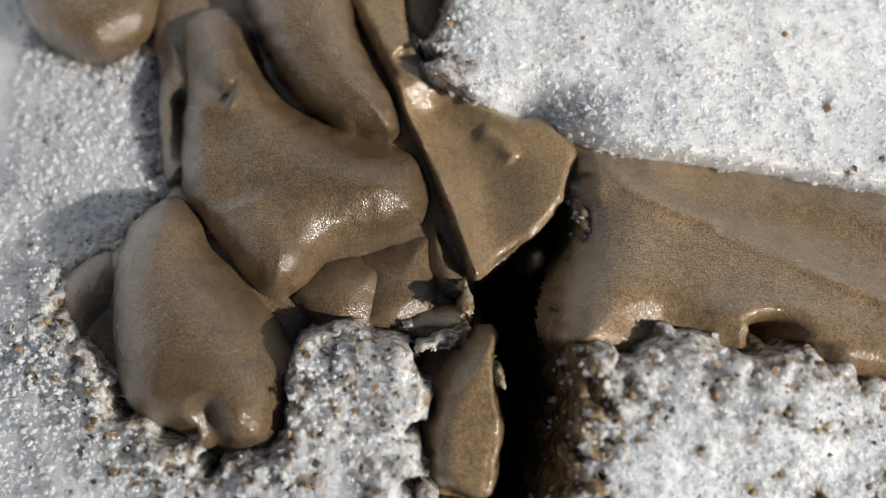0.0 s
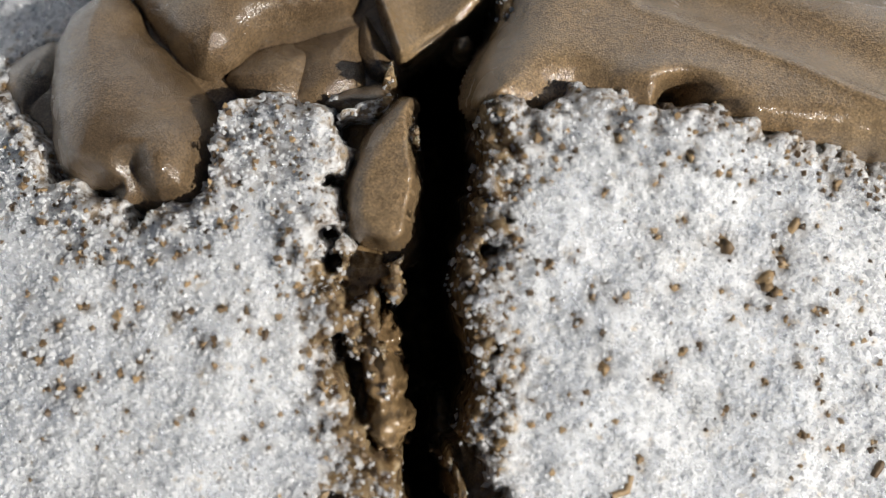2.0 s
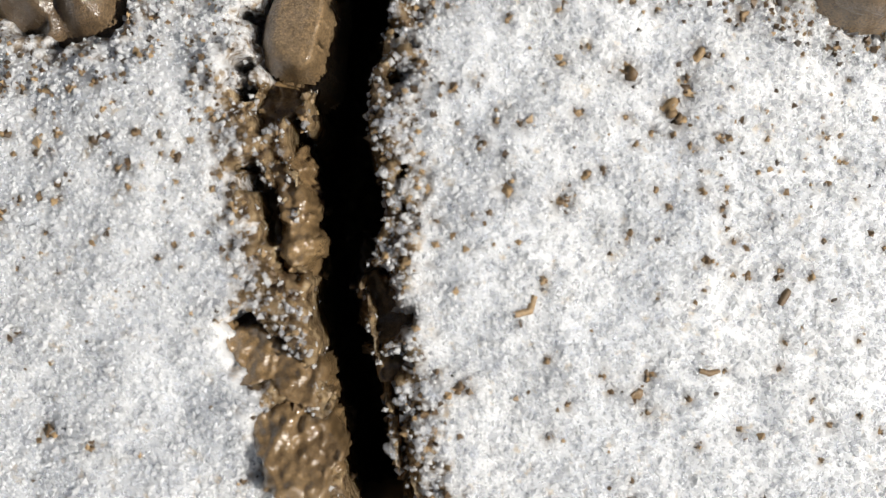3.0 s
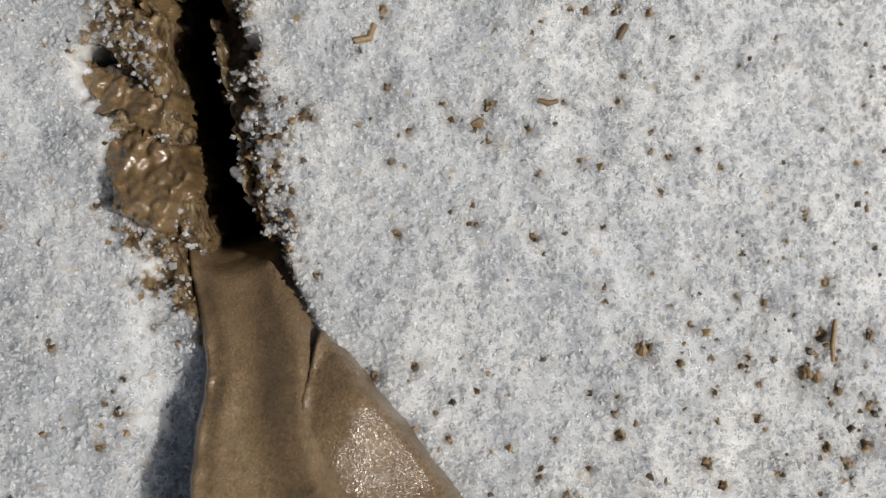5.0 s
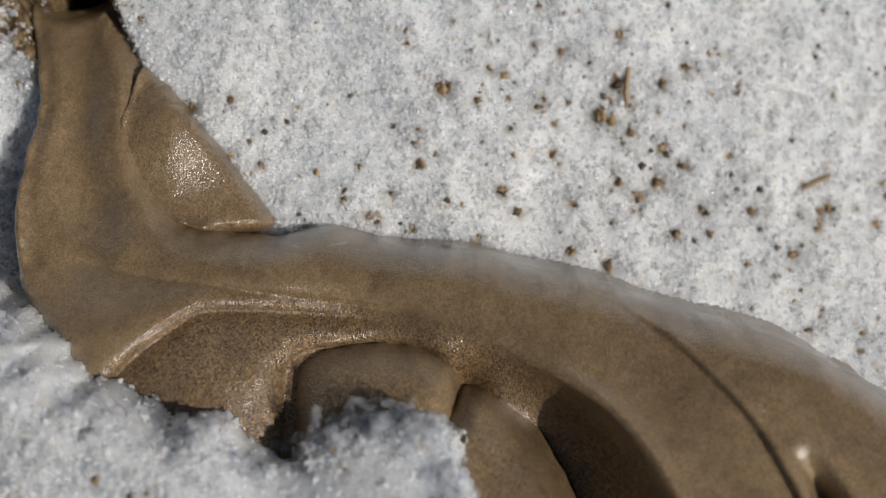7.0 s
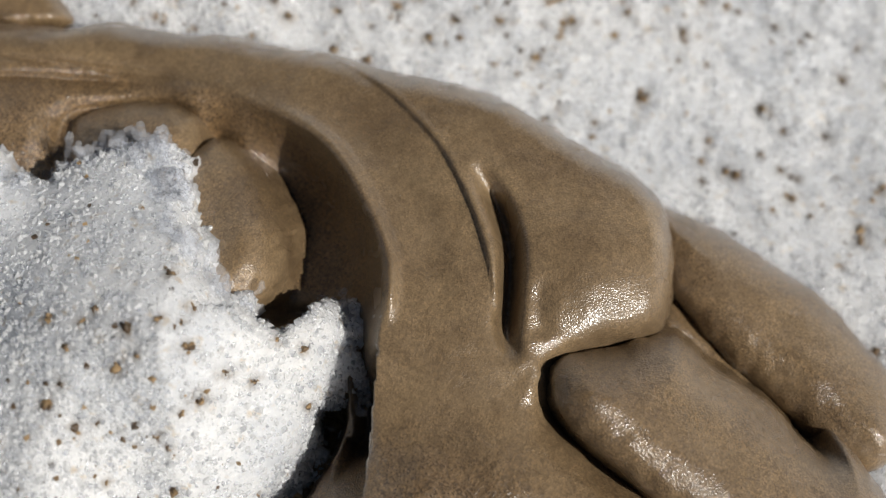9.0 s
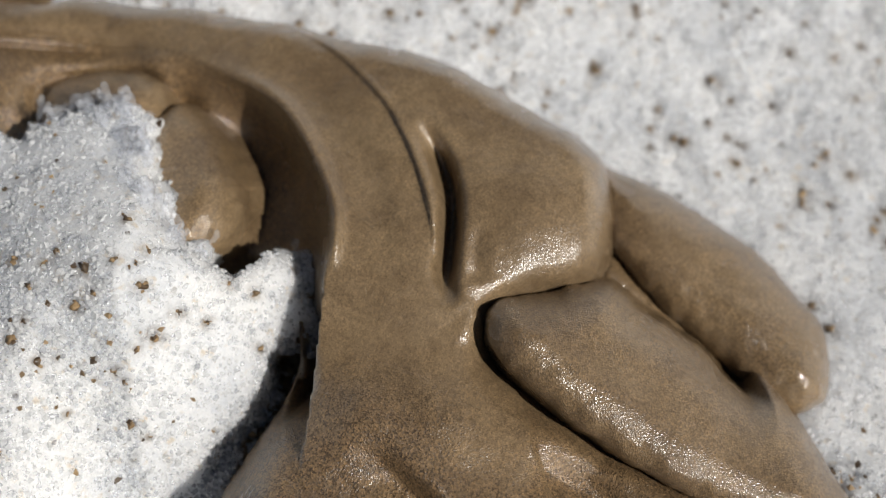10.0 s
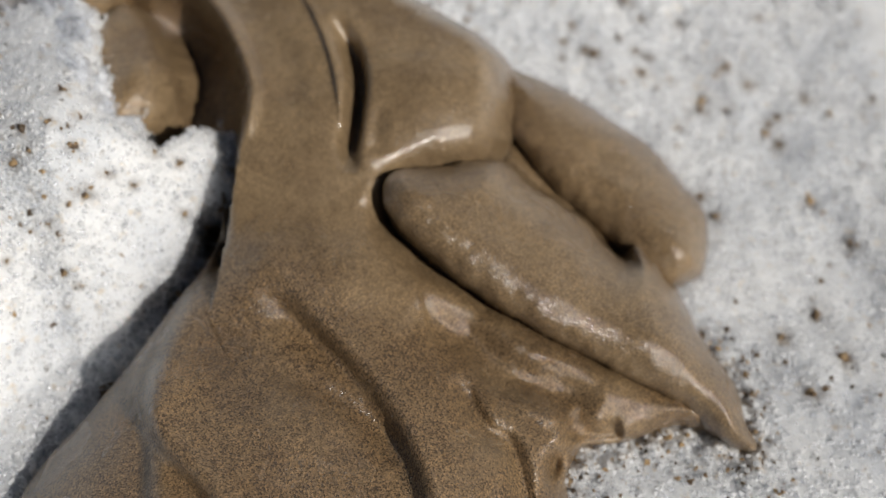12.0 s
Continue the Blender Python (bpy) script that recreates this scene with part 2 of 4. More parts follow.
def clear_ice_material():
    m, t, b = node_material("clear_ice")
    b.inputs["Base Color"].default_value = (0.97, 0.98, 1.0, 1)
    b.inputs["Roughness"].default_value = 0.04
    b.inputs["IOR"].default_value = 1.31
    clear = t.nodes.new("ShaderNodeBsdfTransparent")
    clear.inputs["Color"].default_value = (0.97, 0.98, 1.0, 1)
    shine = t.nodes.new("ShaderNodeBsdfGlossy")
    shine.inputs["Roughness"].default_value = 0.06
    facing = t.nodes.new("ShaderNodeLayerWeight")
    facing.inputs["Blend"].default_value = 0.35
    edge = t.nodes.new("ShaderNodeMath")
    edge.operation = "POWER"
    edge.inputs[1].default_value = 2.8
    t.links.new(facing.outputs["Facing"], edge.inputs[0])
    shell = t.nodes.new("ShaderNodeMixShader")
    t.links.new(edge.outputs[0], shell.inputs[0])
    t.links.new(clear.outputs[0], shell.inputs[1])
    t.links.new(shine.outputs[0], shell.inputs[2])
    mix = t.nodes.new("ShaderNodeMixShader")
    mix.inputs[0].default_value = 0.1
    t.links.new(shell.outputs[0], mix.inputs[1])
    t.links.new(b.outputs[0], mix.inputs[2])
    t.links.new(mix.outputs[0], t.nodes["Material Output"].inputs["Surface"])
    return m


def dirt_material():
    m, t, b = node_material("dirt")
    pos = coords_of(t)
    info = t.nodes.new("ShaderNodeNewGeometry")
    one = t.nodes.new("ShaderNodeObjectInfo")
    either = t.nodes.new("ShaderNodeMath")
    either.operation = "PINGPONG"
    either.inputs[1].default_value = 1.0
    total = t.nodes.new("ShaderNodeMath")
    t.links.new(info.outputs["Random Per Island"], total.inputs[0])
    t.links.new(one.outputs["Random"], total.inputs[1])
    t.links.new(total.outputs[0], either.inputs[0])
    a = ramp(t, either.outputs[0], (0.0, (0.035, 0.022, 0.012)), (0.45, (0.14, 0.088, 0.043)), (1.0, (0.42, 0.29, 0.15)))
    col = blend(t, "MULTIPLY", 0.6, a, ramp(t, tex(t, "Noise", 1500, 2, pos), (0.35, (0.4, 0.38, 0.35)), (0.65, (1, 1, 1))))
    t.links.new(col, b.inputs["Base Color"])
    b.inputs["Roughness"].default_value = 0.55
    bumped(t, b, (tex(t, "Noise", 1800, 2, pos), 0.5, 0.0003))
    return m


SNOW, ICE, CLEAR_ICE, DIRT = snow_material(), ice_material(), clear_ice_material(), dirt_material()

# ---- mesh helpers ----
ALL_MUD = []  # (height function, outline) of each mud form, to seat the snow under it


def mesh_object(name, verts, faces, material, parent=None, label="", flat=False):
    root = parent
    while root and root.parent:
        root = root.parent
    base = np.array(root.location) if root else np.zeros(3)
    me = bpy.data.meshes.new(name)
    me.from_pydata((np.asarray(verts) - base).tolist(), [], np.asarray(faces).tolist())
    me.materials.append(material)
    if not flat:
        me.polygons.foreach_set("use_smooth", [True] * len(me.polygons))
    ob = new(name, me)
    if parent:
        ob.parent = parent
    if label:
        tagged(ob, label)
    return ob


def thing(name, place, label, category, group="", kind=""):
    ob = new(name)
    ob.empty_display_size = 0.01
    ob.location = to_world(*[np.array(float(c)) for c in place])
    ob.matrix_world = Matrix.Translation(ob.location)
    return tagged(ob, label, category, group, kind)


def grid_faces(keep):
    """Quads of a grid whose four corners are kept, with the vertices numbered anew."""
    ids = np.full(keep.shape, -1)
    cell = keep[:-1, :-1] & keep[1:, :-1] & keep[:-1, 1:] & keep[1:, 1:]
    used = np.zeros(keep.shape, bool)
    for a in (0, 1):
        for b in (0, 1):
            used[a:a + cell.shape[0], b:b + cell.shape[1]] |= cell
    ids[used] = np.arange(used.sum())
    quads = np.stack([ids[:-1, :-1], ids[:-1, 1:], ids[1:, 1:], ids[1:, :-1]], -1)[cell]
    return used, quads


def lobe(parent, name, outline, z, rise, rim, slope=(0, 0), shapes=(), material=MUD, step=0.4, skirt=5.0, label="", grain=0.25, bulge=1.0, lifts=(), rough=0.0, sandy=None, ragged=0.6):
    """A swollen body of mud over its outline: z is the world height of its edge, rise its thickness, rim the width over which the edge rounds off."""
    poly = spline(outline, True, 5)
    cu, cv = poly.mean(0)
    lo, hi = poly.min(0) - 2.2, poly.max(0) + 2.2
    u, v = np.meshgrid(np.arange(lo[0], hi[0], step), np.arange(lo[1], hi[1], step))
    seed = len(ALL_MUD)

    def height(u, v, d=None):
        wu, wv = u + ragged * fbm(u, v, 5, 2 + (ragged > 1), seed), v + ragged * fbm(u, v, 5, 2 + (ragged > 1), seed + 50)
        d = inside(wu, wv, poly) if d is None else d
        t = np.clip(d / rim, 0, 1)
        foot = level(z, u, v) + slope[0] * (u - cu) + slope[1] * (v - cv)
        for f in lifts:
            foot = foot + f(u, v)
        w = foot + rise * (1 - (1 - t) ** 2) ** (0.5 * bulge)
        gate = np.clip(t * 2.5, 0, 1)
        for f in shapes:
            w = w + f(u, v) * gate
        w = w + grain * gate * fbm(u, v, 7, 3, seed + 7)
        if rough:
            w = w + rough * (fbm(u, v, 2.6, 3, seed + 9) - 2.2 * np.abs(fbm(u, v, 3.4, 2, seed + 10)) + 1.2 * np.abs(fbm(u, v * 0.6, 2.2, 2, seed + 11)))
        return np.where(d < 0, foot + d * skirt, w), d
    d = height(u, v)[1]
    dv, du = np.gradient(d, step)
    on = np.abs(d) < 0.6 * step
    size = np.maximum(du * du + dv * dv, 0.3)
    u, v = np.where(on, u - d * du / size, u), np.where(on, v - d * dv / size, v)
    w, d = height(u, v)
    w = np.where(on, height(u, v, np.zeros(u.shape))[0], w)
    used, quads = grid_faces(d > -1.6)
    ALL_MUD.append((height, poly))
    ob = mesh_object(name, to_world(u, v, w)[used], quads, material, parent, label)
    attr = ob.data.attributes.new("sandy", "FLOAT", "POINT")
    attr.data.foreach_set("value", (sandy(u, v) if sandy else np.full(u.shape, 0.55))[used].astype(np.float32))
    return ob


# ---- the upper mud: swollen lobes, a hollow sheet and a broad hump beside the crack ----
upper = thing("mud_deposit", (-50, 110, -35), "glossy brown silt mud in swollen lobes lying on dirty snow", "mud")
lobe(upper, "bed", [(-98.1, 173.0), (-96.9, 144.8), (-94.7, 129.9), (-102.2, 120.8), (-109.8, 114.0), (-110.9, 108.3), (-106.6, 102.9), (-99.7, 96.0), (-88.6, 88.5), (-75.2, 87.8), (-71.8, 97.1), (-68.3, 105.9), (-55.1, 105.1), (-43.9, 104.7), (-41.6, 112.5), (-29.3, 122.3), (-23.5, 131.3), (-33.7, 144.0), (-47.9, 151.8), (-53.8, 173.3)], 13, 5, 5, step=0.8, material=MUD_DARK)
lobe(upper, "sheet", [(-66.3, 173.5), (-60.7, 161.4), (-55.6, 149.9), (-51.1, 138.9), (-47.4, 130.1), (-44.8, 122.1), (-42.5, 114.4), (-37.8, 116.8), (-31.6, 121.6), (-27.0, 125.7), (-23.9, 131.8), (-23.2, 138.0), (-27.9, 142.8), (-34.1, 143.9), (-41.0, 147.7), (-48.1, 152.1), (-51.1, 161.4), (-54.1, 173.5)], 18, 6, 2.6, shapes=[
    ridge([(-55.7, 150.6), (-52.7, 142.4), (-49.0, 133.6), (-46.3, 126.5), (-44.1, 120.7), (-42.2, 114.9)], 4.0, 1.3, (0.1, 0.02)),
    ridge([(-50.4, 149.9), (-44.5, 139.0), (-39.8, 131.7), (-38.0, 120.7)], -4.5, 6.5, (0.2, 0.0)),
    ridge([(-40.4, 140.6), (-36.4, 137.9), (-34.2, 134.8)], 1.2, 1.5),
    ridge([(-54.4, 155.5), (-50.3, 152.1), (-45.2, 148.3)], -2.0, 1.6),
    bump(*(-44.1, 149.9), 13, 4, 2.5, -30)], material=MUD_PALE)
lobe(upper, "lobe", [(-128.0, 173.9), (-124.2, 162.8), (-116.3, 156.3), (-109.1, 154.3), (-102.9, 157.2), (-98.9, 161.7), (-97.4, 170.4), (-99.0, 176.7)], 11, 12, 9, material=MUD_DARK, label="blunt lobe of mud at the edge of the deposit")
lobe(upper, "lobe", [(-112.4, 112.7), (-109.9, 116.1), (-104.0, 120.0), (-99.8, 117.2), (-99.5, 108.6), (-103.3, 104.4), (-106.9, 102.6), (-110.4, 106.6)], 12, 7, 6, material=MUD_DARK)
lobe(upper, "lobe", [(-98.1, 162.0), (-92.8, 157.3), (-88.0, 149.2), (-86.5, 141.4), (-89.5, 131.7), (-94.4, 130.1), (-96.9, 137.0), (-98.2, 148.0), (-97.6, 156.1)], 12, 9, 5, material=MUD_DARK, shapes=[
    ridge([(-92.4, 147.7), (-92.4, 141.1), (-90.9, 133.6)], -2.6, 1.6), ridge([(-87.5, 145.6), (-88.5, 140.1), (-91.0, 134.7)], 2.2, 1.2)])
lobe(upper, "lobe", [(-94.2, 162.3), (-86.8, 165.9), (-80.7, 161.3), (-77.5, 153.1), (-73.9, 147.1), (-68.2, 143.8), (-61.0, 140.7), (-54.4, 138.8), (-49.7, 135.8), (-47.9, 130.8), (-48.5, 125.3), (-51.6, 122.0), (-59.2, 120.0), (-64.9, 118.6), (-68.3, 113.6), (-74.3, 110.7), (-79.1, 113.1), (-84.2, 118.5), (-89.3, 125.3), (-92.7, 131.3), (-93.4, 140.9), (-93.3, 150.8)], 14, 13, 11, material=MUD_DARK, slope=(-0.03, -0.02), shapes=[
    bump(*(-83.4, 150.2), 13, 7, 3.0), bump(*(-59.2, 130.6), 16, 8, 3.0, -20), bump(*(-76.2, 117.9), 12, 6, 2.0),
    ridge([(-91.4, 153.5), (-87.4, 148.0), (-82.7, 145.3)], -3.0, 2.0), ridge([(-85.2, 144.8), (-83.1, 134.4), (-80.3, 126.4)], -1.6, 3.5)], bulge=1.1)
lobe(upper, "lobe", [(-72.5, 111.6), (-69.9, 115.5), (-65.0, 118.4), (-57.6, 118.6), (-55.3, 115.0), (-57.0, 109.5), (-59.6, 105.8), (-65.0, 105.0), (-68.9, 106.8)], 15, 8, 8, material=MUD_DARK)
lobe(upper, "lobe", [(-62.1, 118.2), (-55.1, 121.1), (-48.8, 122.6), (-47.7, 116.0), (-47.0, 109.8), (-51.5, 105.6), (-56.9, 104.7), (-61.5, 107.1), (-61.5, 113.7)], 14, 8.5, 8, material=MUD_DARK)
lobe(upper, "lobe", [(-55.1, 107.5), (-49.5, 110.1), (-44.3, 110.8), (-42.3, 108.9), (-43.0, 105.8), (-46.0, 104.3), (-49.7, 104.4), (-53.4, 105.3)], 17, 6, 4, material=MUD_DARK)
lobe(upper, "lobe", [(-49.6, 123.2), (-47.2, 124.2), (-44.5, 119.3), (-42.3, 114.7), (-42.0, 112.4), (-44.4, 110.5), (-47.6, 111.3), (-49.6, 114.6), (-50.4, 119.3)], 14, 7, 5, material=MUD_DARK)
lobe(upper, "lobe", [(-82.2, 171.3), (-65.2, 171.4), (-61.3, 158.7), (-56.1, 148.3), (-54.1, 142.3), (-55.3, 139.3), (-58.4, 139.6), (-64.1, 141.2), (-70.5, 145.7), (-75.7, 152.1), (-79.0, 158.6), (-81.0, 164.3)], 21, 10, 8, material=MUD_DARK, label="long drooping lobe of mud with a wet tip")
lobe(upper, "lobe", [(-93.1, 128.6), (-97.6, 126.2), (-100.8, 121.9), (-102.1, 115.3), (-101.5, 107.1), (-100.2, 100.0), (-97.8, 95.0), (-94.3, 92.0), (-89.2, 90.7), (-87.8, 88.5), (-86.2, 87.3), (-83.3, 87.3), (-78.5, 87.2), (-73.7, 88.2), (-71.4, 92.3), (-70.7, 97.7), (-70.6, 101.6), (-72.4, 105.5), (-75.8, 110.1), (-81.2, 115.4), (-85.9, 120.2), (-89.0, 125.9)], 16, 13, 11, material=MUD_DARK, shapes=[
    ridge([(-85.0, 98.5), (-83.6, 94.0), (-82.4, 88.5)], -4.2, 2.3, (0.45, 0.0)), ridge([(-88.5, 90.8), (-87.3, 91.3), (-85.1, 91.7)], -2.0, 1.2),
    bump(*(-77.4, 95.2), 8, 7, 4.0), bump(*(-89.0, 104.4), 13, 14, 4.0)], label="large smooth club-shaped lobe of mud")
lobe(upper, "lobe", [(-88.2, 91.0), (-85.1, 91.6), (-83.0, 89.1), (-83.4, 86.6), (-86.1, 86.6), (-88.0, 88.2)], 17, 5, 4, material=MUD_DARK)
# the sandy hump takes the paler mud: its stronger light is put into the tone
lobe(upper, "hump", [(-28.7, 142.2), (-19.0, 139.0), (-5.3, 137.1), (7.2, 135.5), (18.6, 133.5), (29.8, 131.8), (46.7, 128.8), (67.6, 125.2), (51.3, 93.8), (32.9, 96.8), (17.6, 99.8), (11.8, 100.5), (6.9, 101.8), (0.3, 103.0), (-3.1, 103.0), (-8.1, 104.2), (-11.9, 105.8), (-19.4, 103.8), (-25.4, 103.5), (-30.4, 105.1), (-30.5, 108.6), (-28.8, 114.0), (-25.9, 120.1), (-24.4, 125.5), (-26.9, 129.4), (-26.9, 134.4)], 19.5, 10, 9, slope=(-0.1, -0.4), shapes=[
    ridge([(47.3, 99.9), (29.7, 107.7), (21.0, 112.9), (12.1, 117.0), (4.5, 121.3), (-0.7, 123.3), (-4.9, 126.0), (-12.1, 128.5), (-16.3, 132.0), (-19.1, 136.6)], 1.6, 1.8, (0.0, 0.1)),
    fold([(-20.5, 137.9), (-18.5, 134.1), (-16.0, 130.6), (-10.3, 127.6), (-4.1, 125.3), (-2.4, 123.3), (4.3, 120.4), (12.1, 116.7), (20.8, 112.7), (29.7, 107.7), (47.3, 99.9)], 3.2, 20, 1.6, (0.1, 0.0)),
    ridge([(48.5, 103.8), (33.0, 113.8), (24.0, 119.6), (14.2, 123.6), (5.6, 127.3), (-3.1, 131.3), (-11.3, 134.1)], -3.0, 5.0, (0.0, 0.2)),
    ridge([(-30.6, 109.8), (-28.1, 116.8), (-25.8, 122.5), (-23.4, 127.3), (-21.8, 134.1)], 1.5, 1.8, (0.1, 0.2)),
    ridge([(-27.2, 138.2), (-27.1, 134.2), (-29.0, 129.3), (-28.0, 124.4)], -9, 2.6, (0.1, 0.0)), ridge([(-22.8, 133.2), (-24.0, 128.3), (-25.6, 124.4)], -4, 1.4),
    bump(*(1.5, 106.5), 3.6, 2.8, -14), bump(*(-0.6, 110.0), 10, 2.6, 2.0), ridge([(-1.7, 108.6), (-3.5, 105.3), (-2.9, 103.3)], 2.5, 2.0),
    bump(*(-18.0, 108.2), 7, 4, -3.5), bump(*(-25.1, 107.4), 10, 4, 2.0), bump(*(9.3, 103.6), 12, 4, 1.5),
    ridge([(6.2, 106.6), (6.8, 103.3), (9.5, 100.2)], -4, 2.5)], material=MUD_PALE, sandy=lambda u, v: np.full(u.shape, 0.9), label="broad sand-grained hump of mud with a grey back")
lobe(upper, "toe", [(-28.7, 103.4), (-25.0, 102.8), (-22.2, 99.8), (-24.6, 98.0), (-28.2, 96.7), (-29.6, 98.8)], 20, 6, 4, material=MUD_DARK)
lobe(upper, "knob", [(-32.4, 119.4), (-30.1, 119.9), (-29.4, 117.2), (-31.4, 116.1), (-32.5, 117.0)], 17, 4, 2.5, material=MUD_DARK)
lobe(upper, "crumb", [(-53.8, 174.1), (-42.6, 174.2), (-44.2, 161.8), (-49.3, 155.8), (-54.0, 161.8)], 15, 7, 5)
lobe(upper, "crumb", [(-58.6, 157.6), (-52.1, 158.8), (-44.8, 153.6), (-50.2, 151.3), (-55.4, 153.5)], 16, 4, 3)
# the thin flap that stands along the crack
lobe(upper, "bed", [(-51.4, 104.2), (-42.0, 108.7), (-39.8, 105.1), (-39.2, 96.5), (-40.0, 81.1), (-49.5, 80.3), (-53.2, 88.1), (-52.1, 96.4)], 13, 4, 4.0)
lobe(upper, "flap", [(-40.4, 106.7), (-44.2, 103.9), (-47.2, 99.7), (-49.4, 94.0), (-50.2, 88.5), (-49.0, 85.4), (-44.5, 83.2), (-41.6, 84.1), (-40.6, 89.3), (-39.9, 93.3), (-40.6, 97.3), (-40.8, 102.3)], 26.0, 4.0, 2.6, slope=(0.15, 0.1), shapes=[
    ridge([(-40.2, 105.5), (-40.9, 102.0), (-40.7, 97.0), (-40.0, 93.0), (-40.8, 89.0), (-41.6, 84.3)], 2.2, 0.9, (0.02, 0.0))], label="thin upright flap of mud with a pale rim")
lobe(upper, "toe", [(-55.5, 84.3), (-53.8, 86.8), (-50.1, 87.8), (-48.4, 86.0), (-49.4, 83.0), (-53.0, 81.2), (-55.4, 81.6)], 12, 5, 4, material=MUD_DARK)

# ---- the lower mud: a tongue out of the crack that turns into folds and finger-like lobes ----
lower = thing("mud_flow", (20, -40, -10), "smooth brown mud tongue spreading into folds and long lobes over snow", "mud")
CREST = spline([(-21.4, -54.7), (-15.7, -49.1), (-10.7, -43.7), (-5.8, -40.3), (-1.5, -38.2), (7.4, -37.6), (19.9, -39.4), (30.4, -41.8), (38.1, -43.4), (45.6, -46.5), (53.6, -51.3), (60.0, -57.1), (66.8, -63.2), (70.6, -70.5), (72.9, -78.5), (72.3, -86.0)])


def sandy_faces(u, v):
    """Coarse sand shows on the faces under the crest and on the apron, the tongue is smooth."""
    s, along = beside(u, v, CREST)
    return 0.36 + 0.64 * np.maximum(smooth(-1, 3, s) * (1 - smooth(0.97, 1.0, along)), smooth(98, 116, -v - 0.25 * (u - 70)))


def left_flank(u, v):
    """The apron falls away to the left of its crest."""
    return -1.0 * 4 * np.log1p(np.exp(np.clip((61 + 0.45 * (v + 127) - u) / 4, -30, 30))) * smooth(92, 118, -v)


def right_end(u, v):
    """The lower rim of the apron sinks to the snow towards its right end."""
    return -11 * smooth(108, 160, u) * smooth(118, 140, -v)


